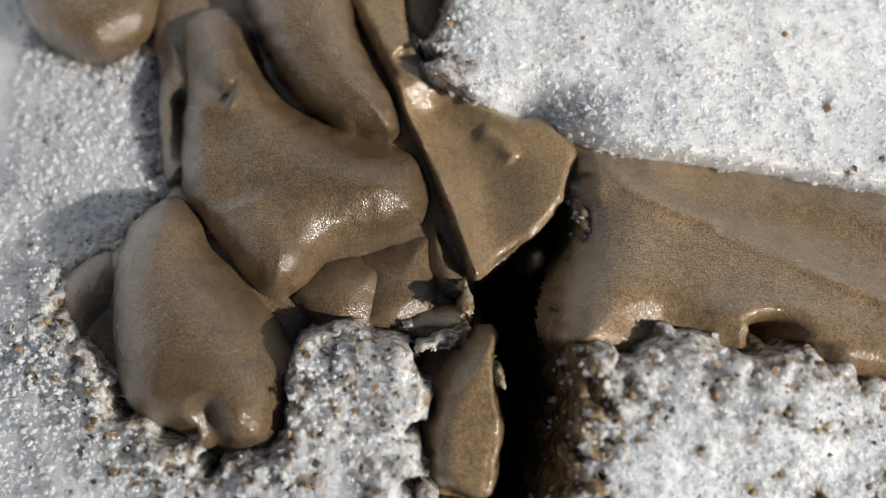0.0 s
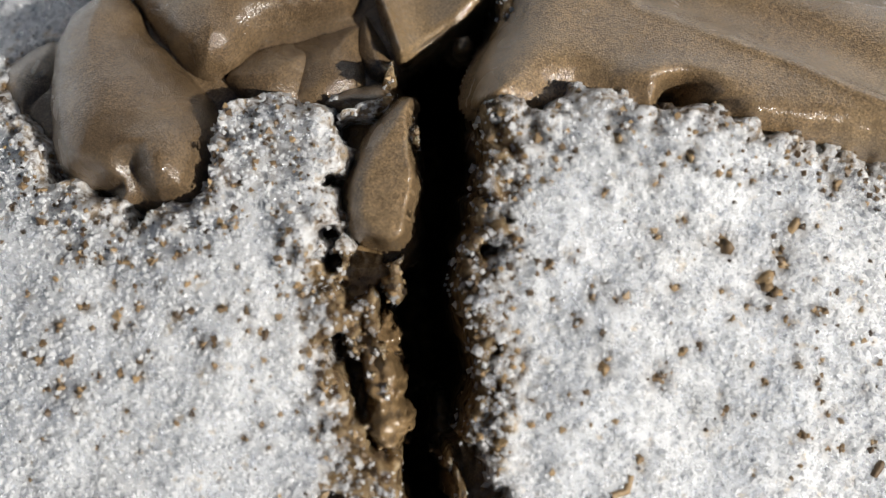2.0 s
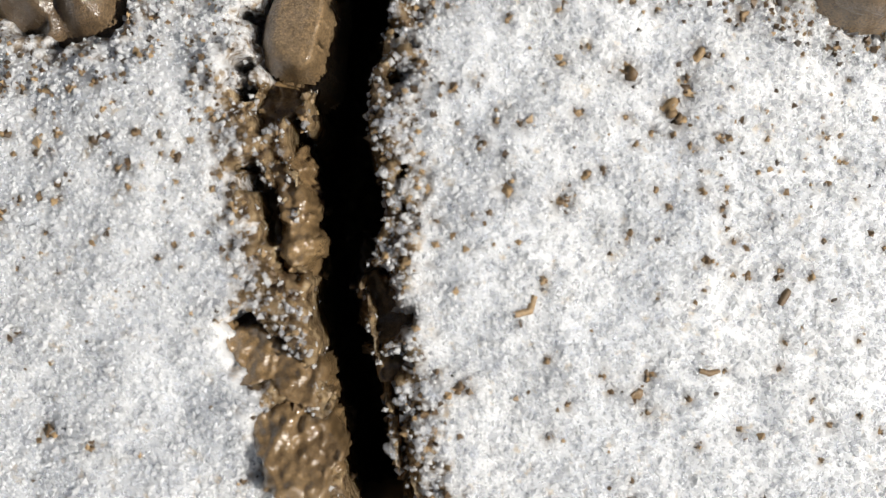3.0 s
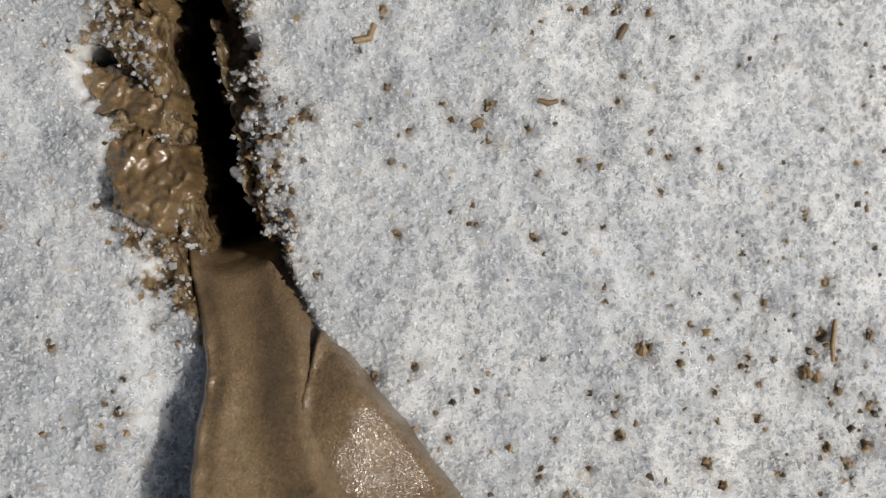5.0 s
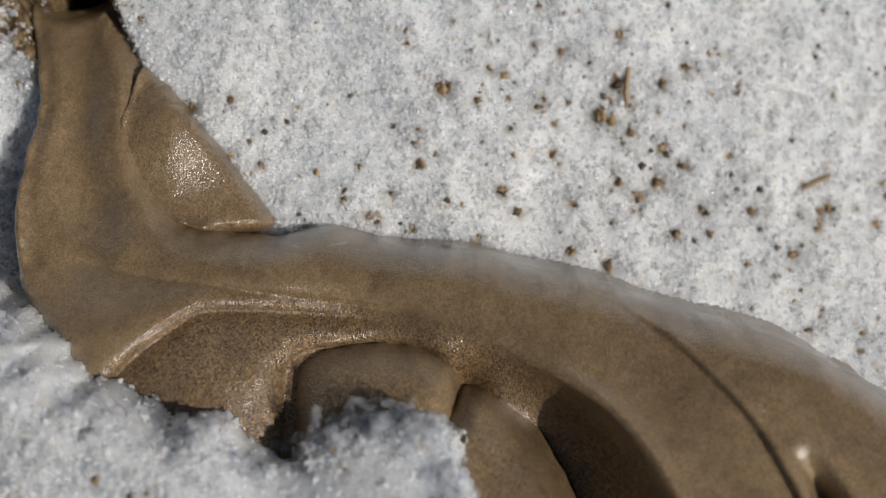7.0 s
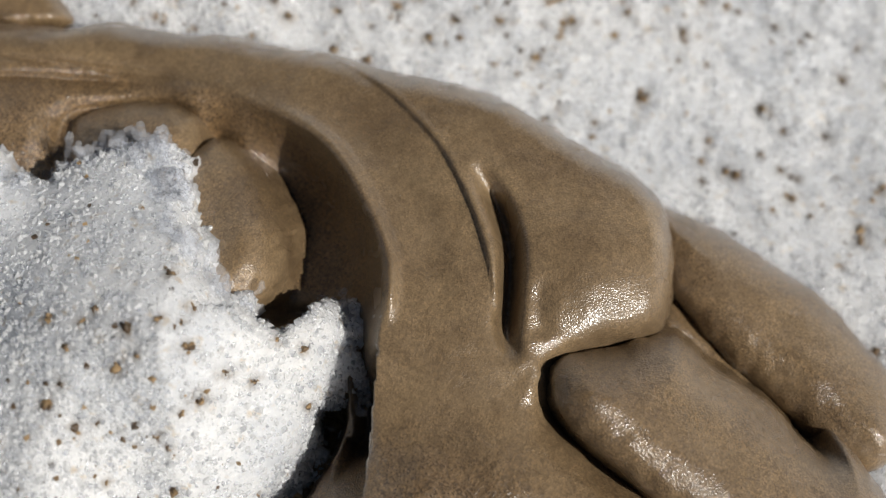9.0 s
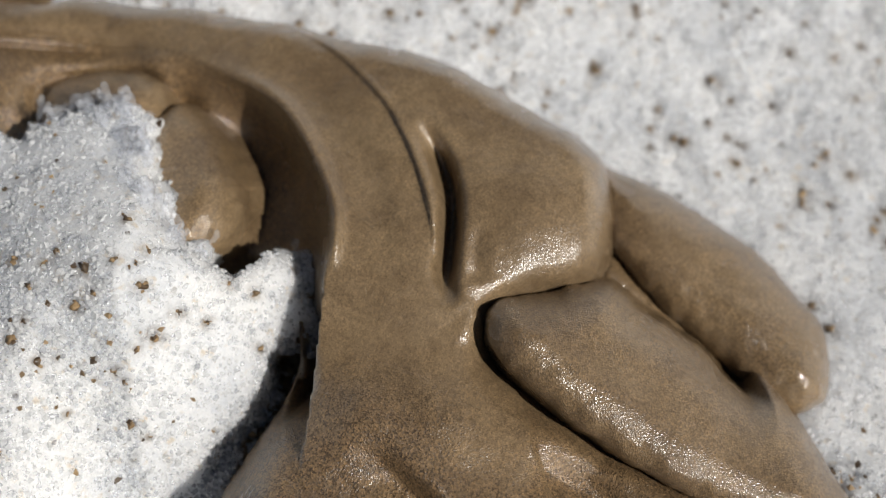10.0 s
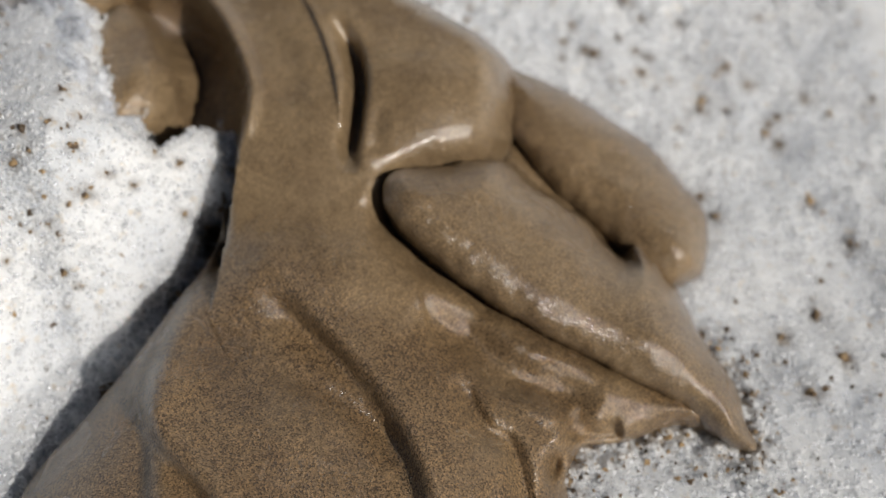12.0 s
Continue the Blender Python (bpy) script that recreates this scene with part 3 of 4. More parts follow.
lobe(lower, "sheet", [(-42.3, 18.3), (-38.5, 16.5), (-34.5, 14.1), (-30.2, 14.5), (-25.1, 16.3), (-21.6, 16.1), (-19.2, 9.1), (-14.8, 0.4), (-13.9, -4.9), (-13.4, -11.0), (-12.1, -16.7), (-9.1, -22.3), (-5.5, -26.5), (1.2, -28.1), (8.1, -28.7), (16.3, -27.5), (28.3, -30.4), (39.9, -31.6), (50.4, -34.5), (60.5, -36.6), (71.0, -40.6), (80.2, -42.8), (91.5, -46.6), (107.3, -56.8), (117.4, -63.2), (121.6, -72.4), (118.6, -89.6), (104.6, -94.8), (99.8, -102.6), (113.6, -113.9), (122.0, -119.8), (136.9, -128.0), (150.4, -133.2), (163.2, -138.4), (167.0, -146.6), (161.4, -145.2), (152.4, -142.5), (141.8, -144.8), (134.7, -145.4), (131.7, -150.3), (131.3, -160.2), (103.9, -161.6), (67.2, -164.6), (36.4, -165.3), (33.5, -154.2), (37.0, -145.3), (43.4, -138.0), (49.7, -129.5), (56.5, -118.6), (63.0, -109.7), (65.5, -102.8), (65.4, -106.0), (64.8, -96.6), (62.3, -88.5), (39.2, -88.1), (16.7, -74.9), (4.6, -68.5), (-18.3, -56.6), (-27.1, -47.6), (-34.6, -38.1), (-35.6, -34.3), (-36.5, -25.2), (-36.4, -15.5), (-35.2, -6.0), (-37.6, 3.8)], -27, 12.5, 6, lifts=[bump(*(-28.2, 1.2), 26, 34, 9.5), bump(80, -128, 62, 36, -8.0), falling(94, 0.42), bump(-2, -46, 18, 14, 7.5), bump(105, -117, 27, 27, -6.0), left_flank, right_end], sandy=sandy_faces, shapes=[
    ridge([(-39.9, 15.1), (-36.6, 4.7), (-34.4, -3.3), (-34.8, -12.8), (-34.7, -20.1), (-33.4, -28.6), (-32.6, -35.0), (-29.0, -42.0)], 4.0, 1.6, (0.05, 0.3)),
    ridge([(-29.3, 15.3), (-26.6, -0.6), (-26.4, -13.6), (-21.7, -24.9), (-14.4, -30.9)], -3.5, 5.5, (0.0, 0.3)),
    # the smooth tongue bends over into sandy faces, which step down in two rounded lips
    lip([(-27.4, -30.8), (-21.7, -33.2), (-11.8, -35.4), (-2.5, -36.6), (10.6, -38.7), (23.9, -40.6), (32.8, -42.2), (41.5, -44.9)], 3.2, 6.0, 9.0, (0.2, 0.2)),
    lip([(-18.6, -55.2), (-12.9, -48.7), (-8.5, -45.2), (-4.8, -42.5), (-1.3, -41.0), (5.2, -40.9), (12.1, -41.4), (19.2, -42.0), (26.5, -43.0), (31.8, -44.6)], 4.6, 5.0, 16, (0.03, 0.35)),
    lip([(12.4, -69.0), (11.9, -64.5), (11.4, -58.6), (11.1, -52.8), (11.7, -49.4), (14.0, -47.6), (19.1, -46.9), (28.1, -46.4), (33.8, -48.0), (37.6, -51.0)], 4.8, 4.6, 30, (0.0, 0.12)),
    # the deep slot beside the thumb, under a sharp crest
    wall([(35.8, -42.4), (41.5, -44.6), (47.8, -48.2), (54.3, -51.8), (59.8, -55.6), (64.3, -61.0), (68.3, -68.0), (71.2, -75.1), (71.9, -82.0), (71.2, -91.0)], 17.0, 12.0, 17.0, (0.4, 0.0)),
    ridge([(48.5, -47.2), (55.0, -51.0), (60.8, -55.2), (65.4, -60.6), (69.6, -68.0), (72.6, -75.1), (73.3, -82.0), (72.4, -89.0)], 1.8, 1.1, (0.3, 0.15)), bump(38.0, -55.5, 4.5, 6, -9.0),
    ridge([(54.5, -46.5), (64.5, -51.5), (72.5, -59.5), (77.5, -69.0), (80.5, -80.0), (82.0, -92.0)], -1.6, 5.0, (0.3, 0.3)),
    # the slim fold behind it, with a groove and a dark slit beside
    lip([(42.3, -33.0), (59.2, -38.9), (68.1, -44.2), (74.8, -50.3), (80.8, -57.5), (84.5, -64.5), (87.2, -71.5), (89.0, -78.5), (89.8, -85.0), (91.0, -90.5), (93.4, -96.0), (97.8, -102.4)], 1.1, 0.9, 4.0, (0.25, 0.35)),
    ridge([(59.2, -38.6), (68.4, -43.9), (75.1, -50.0), (81.2, -57.2), (85.0, -64.3), (87.7, -71.3), (89.4, -78.5), (90.2, -85.0), (91.4, -90.5)], 0.4, 0.9, (0.2, 0.3)),
    ridge([(73.5, -52.5), (79.3, -59.0), (83.0, -65.8), (85.8, -72.5), (87.6, -79.5), (88.5, -86.0)], -0.5, 2.2, (0.3, 0.35)),
    ridge([(86.2, -60.0), (89.2, -65.0), (91.6, -70.5), (92.7, -76.5), (92.3, -84.0), (91.9, -90.0), (93.8, -94.5)], -8.0, 1.6, (0.35, 0.3)),
    ridge([(97.5, -80.0), (97.0, -86.0), (97.4, -91.0)], -1.0, 2.0, (0.4, 0.3)), ridge([(93.4, -96.0), (97.9, -100.4), (107.9, -106.6), (122.2, -119.8), (131.9, -126.2), (141.3, -130.5), (154.5, -135.6)], 1.2, 2.8, (0.2, 0.1)),
    bump(*(109.1, -78.1), 13, 11, 2.4), bump(-20.8, -41.6, 9, 8, 2.0),
    lip([(96.5, -95.5), (99.3, -94.3), (107.5, -92.9), (115.3, -91.0), (120.4, -90.0), (122.6, -85.2), (121.8, -80.4)], 3.5, 8.0, 20, (0.15, 0.15)),
    # the creased apron at the foot
    ridge([(70.8, -102.8), (77.5, -111.6), (88.4, -124.1), (99.3, -133.6), (105.7, -142.6), (110.8, -151.8)], -1.0, 2.4, (0.3, 0.0)),
    fold([(109.9, -151.8), (105.7, -142.6), (99.3, -133.6), (90.6, -125.0), (81.4, -116.9), (73.8, -108.3)], 8.0, 11, 3.0, (0.0, 0.4), 18),
    fold([(81.1, -157.7), (77.3, -151.0), (66.7, -141.4), (62.3, -133.9), (61.7, -125.0), (66.1, -112.4)], 8.5, 9, 3.0, (0.0, 0.5), 13),
    fold([(67.7, -158.0), (65.5, -151.2), (62.5, -140.5), (55.1, -129.9), (56.1, -123.9)], 5, 8, 3.2, (0.0, 0.5), 13),
    ridge([(104.1, -119.2), (114.4, -125.2), (120.4, -130.9), (128.0, -134.6), (139.1, -136.3)], -5.0, 4.0, (0.25, 0.2)), bump(*(77.7, -112.7), 5, 7, 3.0, 40), ridge([(79.8, -128.9), (89.5, -133.7), (99.8, -140.0), (104.0, -146.1)], -1.6, 2.0, (0.3, 0.3)),
    ridge([(120.4, -134.6), (127.0, -136.9), (132.1, -140.4)], 3.0, 2.0, (0.5, 0.4)), ridge([(112.6, -130.9), (117.7, -140.0), (122.4, -143.5), (125.1, -151.9)], -3.5, 1.8, (0.2, 0.0)),
    ridge([(131.6, -139.9), (137.0, -142.5), (142.5, -141.6)], -4, 2.5), bump(*(130.1, -147.7), 1.8, 2.6, -7),
    bump(*(87.5, -138.4), 12, 10, 3.0), bump(*(95.3, -112.9), 16, 7, 3.0, -30), bump(*(153.5, -138.0), 5, 3, 2.0, -30)], step=0.36, bulge=1.25, label="main sheet of mud with a hollow tongue, curving crests and folds")
lobe(lower, "flap", [(-16.4, 2.2), (-17.9, -3.1), (-19.2, -8.5), (-19.7, -14.1), (-18.7, -17.8), (-16.4, -22.0), (-12.4, -25.4), (-7.4, -28.0), (-2.2, -28.8), (6.6, -27.6), (4.2, -22.6), (0.2, -16.8), (-4.6, -11.0), (-9.8, -4.2)], -21.4, 7, 2.4, slope=(-0.3, 0.12), shapes=[
    ridge([(-15.9, 1.4), (-17.3, -3.2), (-18.5, -8.5), (-19.0, -14.0), (-18.0, -17.6), (-15.8, -21.6), (-12.0, -24.8), (-7.2, -27.3), (-2.2, -28.0)], 2.4, 0.9, (0.05, 0.05)),
    bump(*(-9.3, -9.5), 9, 9, 4.5)], label="ear-shaped flap of mud with a thin pale rim")
lobe(lower, "lobe", [(13.4, -65.1), (12.5, -53.0), (13.5, -49.1), (17.7, -46.8), (24.5, -46.0), (31.3, -46.3), (35.9, -48.7), (37.8, -51.8), (37.2, -57.6), (33.9, -64.2), (22.8, -67.9)], -22.5, 8.5, 7, label="rounded sand-grained lobe under the crest")
lobe(lower, "lobe", [(39.7, -53.5), (44.6, -55.5), (49.6, -60.6), (52.7, -65.9), (54.8, -70.6), (55.0, -76.7), (53.1, -81.8), (47.4, -86.1), (36.2, -84.7), (32.3, -75.1), (31.7, -65.7), (34.6, -57.5)], -25, 10.5, 8, shapes=[bump(*(48.9, -73.5), 7, 7, 1.5)], label="thumb-shaped lobe of mud with a wet tip")
lobe(lower, "finger", [(117.1, -64.9), (125.0, -67.9), (133.9, -71.9), (141.5, -77.2), (151.0, -84.1), (157.4, -92.0), (162.2, -99.3), (162.4, -106.6), (160.2, -113.1), (154.9, -115.4), (150.4, -114.0), (143.6, -109.0), (137.9, -102.5), (129.9, -94.9), (124.0, -86.9), (120.7, -80.9)], -56, 12, 9, slope=(-0.38, 0), shapes=[
    bump(*(147.2, -98.3), 6, 4, 1.2, -40), bump(*(153.9, -107.0), 5, 4, 1.5, -40)], label="upper finger-like lobe of mud with wet highlights")
lobe(lower, "web", [(121.9, -81.8), (125.4, -85.9), (135.0, -96.0), (140.7, -102.7), (142.5, -106.5), (139.5, -107.9), (133.8, -105.4), (125.3, -95.9), (119.0, -89.7)], -54, 5, 4, slope=(-0.38, 0))
lobe(lower, "finger", [(98.6, -96.5), (101.1, -92.9), (108.4, -92.0), (119.3, -90.2), (126.2, -95.3), (136.1, -102.3), (143.9, -110.3), (146.8, -107.2), (153.6, -116.1), (158.4, -125.7), (163.8, -134.2), (165.2, -140.3), (167.0, -146.1), (161.7, -145.2), (152.0, -137.6), (137.3, -129.7), (122.0, -121.3), (109.3, -111.7), (99.9, -102.7)], -44.5, 12, 9, slope=(-0.53, -0.02), shapes=[
    bump(*(149.8, -125.5), 7, 5, 2.0, -40)], label="lower finger-like lobe of mud with wet highlights")
lobe(lower, "lobe", [(44.3, -145.9), (46.6, -140.4), (50.9, -136.2), (55.4, -135.2), (60.4, -138.9), (64.2, -145.7), (66.5, -152.6), (66.9, -160.1), (44.5, -160.7)], -53, 12, 8)

# ---- raw clods of mud along the crack ----
crust = thing("mud_crust", (-35, 45, -16), "ragged wet ochre mud caked along both edges of the crack", "mud")


def clod(outline, z, rise=5.0):
    return lobe(crust, "clod", outline, z, 0.75 * rise, 1.6, material=MUD_RAW, grain=2.2, step=0.34, rough=0.85, ragged=4.0)


clod([(-53.7, 86.4), (-49.4, 89.0), (-46.2, 84.8), (-48.4, 80.0), (-51.7, 78.5), (-54.9, 80.0)], 8)
clod([(-53.4, 69.4), (-50.2, 71.7), (-48.1, 68.0), (-46.3, 71.0), (-43.5, 66.1), (-42.5, 56.7), (-41.1, 52.7), (-43.3, 50.0), (-47.0, 52.2), (-50.3, 59.4), (-53.4, 63.2)], 3, 6)
clod([(-56.5, 41.3), (-52.8, 45.0), (-46.4, 42.7), (-40.9, 38.6), (-39.2, 33.7), (-44.0, 31.6), (-50.2, 34.3), (-54.6, 37.5)], 2, 6)
clod([(-50.0, 31.3), (-44.2, 32.4), (-38.8, 30.2), (-37.5, 25.6), (-38.0, 18.7), (-43.3, 17.5), (-47.6, 19.3), (-49.8, 25.4)], 0, 6)
clod([(-34.5, 51.3), (-32.5, 52.4), (-27.2, 51.6), (-25.6, 46.9), (-26.0, 42.6), (-29.7, 40.7), (-33.2, 42.5), (-34.5, 46.4)], -1, 6)
clod([(-32.2, 39.8), (-27.1, 40.7), (-25.1, 37.5), (-27.4, 34.0), (-30.5, 34.8)], -2, 5)
clod([(-30.2, 74.0), (-28.1, 69.1), (-25.9, 63.3), (-27.2, 59.6), (-29.1, 63.3), (-30.3, 68.1)], 3, 4)
clod([(-56.5, 43.7), (-52.4, 46.8), (-47.2, 44.8), (-42.6, 39.9), (-40.6, 34.6), (-44.8, 33.3), (-51.0, 35.3), (-54.3, 38.4)], -9, 5)
clod([(-48.4, 31.4), (-43.0, 32.7), (-38.0, 28.6), (-38.0, 22.9), (-42.6, 21.8), (-46.6, 24.7)], -9, 5)
clod([(-45.3, 21.6), (-41.8, 23.0), (-37.8, 20.2), (-35.8, 14.6), (-39.1, 14.4), (-43.0, 17.3)], -9, 5)
clod([(-36.3, 56.3), (-31.5, 56.6), (-28.3, 49.8), (-30.4, 44.4), (-34.5, 46.7)], -12, 5)
clod([(-30.3, 43.3), (-28.0, 44.3), (-26.8, 38.2), (-29.3, 36.2)], -11, 4)
clod([(-29.0, 31.5), (-26.7, 28.6), (-24.4, 22.0), (-22.8, 17.4), (-24.5, 15.6), (-27.0, 21.1)], -10, 4)
clod([(-51.7, 82.4), (-46.4, 83.2), (-43.3, 80.0), (-46.1, 75.3), (-50.5, 73.3), (-52.5, 77.8)], 14, 5)
clod([(-48.0, 72.0), (-44.5, 71.7), (-42.4, 65.5), (-42.2, 59.1), (-41.2, 53.8), (-43.7, 51.5), (-47.0, 56.0), (-47.9, 64.6)], 13, 5)
clod([(-30.5, 89.9), (-28.1, 90.8), (-27.4, 84.4), (-28.7, 79.1), (-30.6, 81.7)], 14, 4)

# ---- the crack ----
CRACK = spline([(-25.0, 123.8), (-26.2, 119.0), (-28.3, 112.5), (-29.5, 105.4), (-29.0, 97.7), (-30.7, 89.5), (-31.1, 86.2), (-32.9, 79.9), (-32.9, 72.2), (-30.6, 64.8), (-31.3, 57.0), (-34.4, 50.2), (-33.8, 48.8), (-32.7, 42.0), (-30.4, 34.6), (-28.2, 28.4), (-28.5, 20.8), (-31.7, 43.3), (-28.3, 32.3), (-26.9, 23.8), (-25.4, 15.7), (-27.1, 10.9), (-33.1, 10.5), (-36.2, 18.4), (-37.7, 27.6), (-40.9, 41.3), (-43.0, 56.2), (-37.5, 21.4), (-38.9, 33.7), (-41.6, 44.4), (-43.2, 57.7), (-44.8, 69.0), (-46.3, 79.0), (-42.4, 73.8), (-41.7, 82.5), (-40.1, 90.8), (-39.5, 103.4), (-42.6, 108.8), (-42.7, 115.2), (-38.6, 119.8), (-32.8, 124.2), (-27.3, 127.6)], True, 4)

# ---- the snow ----
BED = (-14.5, 42.4, 17.7, -9.7, -4.9, -15.3, -4.2, 2.6, 2.3, -12.7, -6.5, 1.5, -0.0, 3.6, 2.0)


def snow_bed(u, v):
    a, b = np.clip(u, -150, 225) / 100, np.clip(v, -215, 128) / 100
    z, k = 0.0, 0
    for i in range(5):
        for j in range(5 - i):
            z = z + BED[k] * a ** i * b ** j
            k += 1
    far = smooth(60, 420, np.hypot(np.maximum(np.abs(u - 38) - 150, 0), np.maximum(np.abs(v + 40) - 140, 0)))
    return level(z, u, v) * (1 - far) + far * (18 * fbm(u, v, 260, 3, 61) - 8)


BANK = spline([(-50.0, -39.0), (-33.7, -40.5), (-28.7, -43.0), (-24.0, -46.4), (-19.8, -50.0), (-15.3, -52.5), (-9.5, -54.6), (-3.8, -57.5), (1.5, -55.9), (5.0, -56.2), (6.9, -59.1), (12.7, -60.7), (16.4, -58.6), (20.8, -56.8), (25.2, -56.0), (29.5, -54.4), (35.1, -54.6), (38.6, -57.5), (39.0, -62.2), (39.6, -66.7), (42.0, -71.2), (44.3, -76.4), (45.6, -79.2), (47.4, -81.8), (51.3, -82.6), (55.7, -86.4), (59.1, -82.2), (65.5, -83.8), (68.3, -88.6), (71.8, -97.9), (69.1, -101.0), (62.5, -103.5), (60.6, -109.0), (54.0, -117.5), (50.6, -129.2), (44.3, -134.3), (37.9, -145.7), (38.5, -154.0), (42.0, -171.0), (-22.5, -181.9), (-90.0, -85.4)], True, 4)


def snow_height(u, v):
    w = snow_bed(u, v)
    w = w + 2.2 * fbm(u, v, 22, 2, 3) + 1.2 * fbm(u, v, 8, 2, 5)
    for (a, b), ru, rv, lift in (((-59.9, 95.5), 11, 9, 0.8), ((-57.0, 107.5), 9, 4, -6.0), ((-9.4, 98.3), 28, 8, 3.5), ((-80.2, 72.0), 30, 20, 1.5)):
        w = w + lift * np.exp(-((u - a) / ru) ** 2 - ((v - b) / rv) ** 2)
    w = w - 5 * smooth(78, 96, v) * (1 - smooth(-62, -42, u)) - 9 * smooth(104, 122, v)
    w = w - 13 * np.exp(-((u + 32) / 8) ** 2) * smooth(103, 110, v) * (1 - smooth(142, 152, v)) - 14 * np.exp(-((u + 45) / 6.5) ** 2 - ((v - 96) / 14) ** 4)
    a, b = (-37.5, -23.9)
    w = w + 1.0 * np.exp(-((u - a) / 13) ** 2 - ((v - b) / 24) ** 2) - 3.0 * np.exp(-((u + 40) / 5) ** 2) * smooth(-44, -34, v) * (1 - smooth(8, 18, v))
    d = inside(u + 2.2 * fbm(u, v, 4, 3, 81), v + 2.2 * fbm(u, v, 4, 3, 82), BANK) + 1.5
    # the bank climbs to a ridge and falls from it to the right, towards the sun
    top = 29 + 0.07 * (u + 20) - 0.25 * np.maximum(-24 - u, 0) + 16 * smooth(-16, 38, u + 0.9 * np.clip(-84 - v, 0, 25)) * smooth(62, 90, -v) - 1.0 * np.maximum(u - 41, 0) - 0.45 * np.maximum(-90 - v, 0) * smooth(20, 40, u)
    top = top - 6.0 * smooth(2, 16, u) * (1 - smooth(58, 76, -v))
    top = top - 5.0 * np.exp(-np.maximum(d, 0) / 4) * smooth(-12, 4, u) * smooth(-84, -72, v)
    top = top - 3.0 * np.exp(-np.maximum(d, 0) / 2.5) + 1.4 * fbm(u, v, 14, 2, 9)
    top = w + (top - w) * smooth(-58, -24, u)
    return w, np.where(d > 0, top, -1e3), d


MUD_TOP = {}


def snow_surface(u, v):
    w, bank, edge = snow_height(u, v)
    mud = np.full(u.shape, -1e3)
    deep = np.zeros(u.shape)
    brink = np.full(u.shape, -1e3)
    for height, poly in ALL_MUD:
        lo, hi = poly.min(0), poly.max(0)
        box = (u > lo[0] - 6) & (u < hi[0] + 6) & (v > lo[1] - 6) & (v < hi[1] + 6)
        if box.any():
            h, d = height(u[box], v[box])
            mud[box] = np.maximum(mud[box], np.where(d > -0.3, h, -1e3))
            brink[box] = np.maximum(brink[box], d)
            ub, vb = u[box], v[box]
            lap = 5.0 * (fbm(ub, vb, 6.0, 3, 93) - 0.05) * (vb > 78) * (vb < 116)
            deep[box] = np.maximum(deep[box], smooth(0.6, 2.6, d + lap))
    w = np.where(w > mud - 2.5, w + (np.maximum(mud, -500) - 2.5 - w) * deep, w)
    low = np.maximum(w, np.where(edge > 0, np.maximum(mud, -500), -500))
    full = 1 - (1 - np.clip(edge / (4.5 + 2 * (1 - smooth(-32, 4, u))), 0, 1)) ** 2
    tall = np.where(edge > 0, np.maximum(bank - low, 0), 0)
    up = np.where(tall > 0, low + tall * full, w)
    cut = np.minimum(0.45 * tall, 8) * (1 - full) * smooth(-4, 14, u)
    dv, du = np.gradient(inside(u, v, BANK), v[:, 0], u[0])
    lean, nod = du * cut, dv * cut
    w = np.maximum(w, up)
    foot = np.where((edge > -1.5) & (u > 45), 1 - smooth(0.0, 0.75, full + 0.5 * fbm(u, v, 4, 2, 36)), 0) * smooth(84, 92, -v)
    fringe = np.exp(-(brink / 3.5) ** 2) * (brink < 0.6) * np.maximum(smooth(74, 84, v) * (1 - smooth(114, 120, v)), smooth(80, 95, u) * smooth(122, 130, -v))
    w = w + fringe * (5.0 * fbm(u, v, 3.6, 3, 91) + 0.6)
    shown = w > mud - 0.4
    c = inside(u + 1.1 * fbm(u, v, 3.5, 2, 31), v + 1.1 * fbm(u, v, 3.5, 2, 32), CRACK)
    left = (u < -36 + (75 - v) * 0.18) & (v < 82)
    near = c + 7.0 * fbm(u, v, 3.2, 3, 33)
    soil = np.where(left, smooth(-14.0, -7.5, near), smooth(-8.0, -2.5, near))
    soil = np.maximum(soil, smooth(-3.2, -0.6, brink + 7.0 * fbm(u, v, 2.6, 3, 35)) * (1 - smooth(112, 119, v) * smooth(-45, -35, u)) * np.maximum(smooth(40, 60, v), smooth(80, 95, u) * smooth(122, 130, -v)) * 0.75)
    a, b = (-59.9, 98.0)
    soil = np.maximum(np.maximum(soil, foot), 0.45 * smooth(0.0, 0.5, 0.55 * np.exp(-((u - a) / 13) ** 2 - ((v - b) / 12) ** 2) + 0.8 * fbm(u, v, 6, 3, 37)) * np.exp(-((u - a) / 16) ** 2 - ((v - b) / 14) ** 2))
    w = w - 75 * smooth(-0.4, 2.4, c) - 1.0 * smooth(-4, 0, c)
    w = w + soil * (3.0 * fbm(u, v, 4.5, 3, 41) + 2.0 * fbm(u, v, 2.2, 2, 42)) * (1 - smooth(-0.5, 1.5, c)) * (1 - deep)
    w = w + (0.55 * fbm(u, v, 2.4, 3, 12) + 0.35 * np.abs(fbm(u, v, 5.5, 2, 13)) * 2) * (1 - smooth(1, 3, c))
    # mud-coated crack walls, made full brown to paint in the shade of its depth
    soil = np.maximum(soil, smooth(-0.6, 0.6, c))
    return w, soil, shown & (c < 0.5), lean, nod, edge, brink, c


def stretch(lo, hi, step, far):
    """Evenly spaced from lo to hi, then in ever longer steps to far on both sides."""
    out, s = [], step
    while sum(out) < far:
        s *= 1.22
        out.append(s)
    tail = np.cumsum(out)
    return np.concatenate([lo - tail[::-1], np.arange(lo, hi, step), hi + tail])


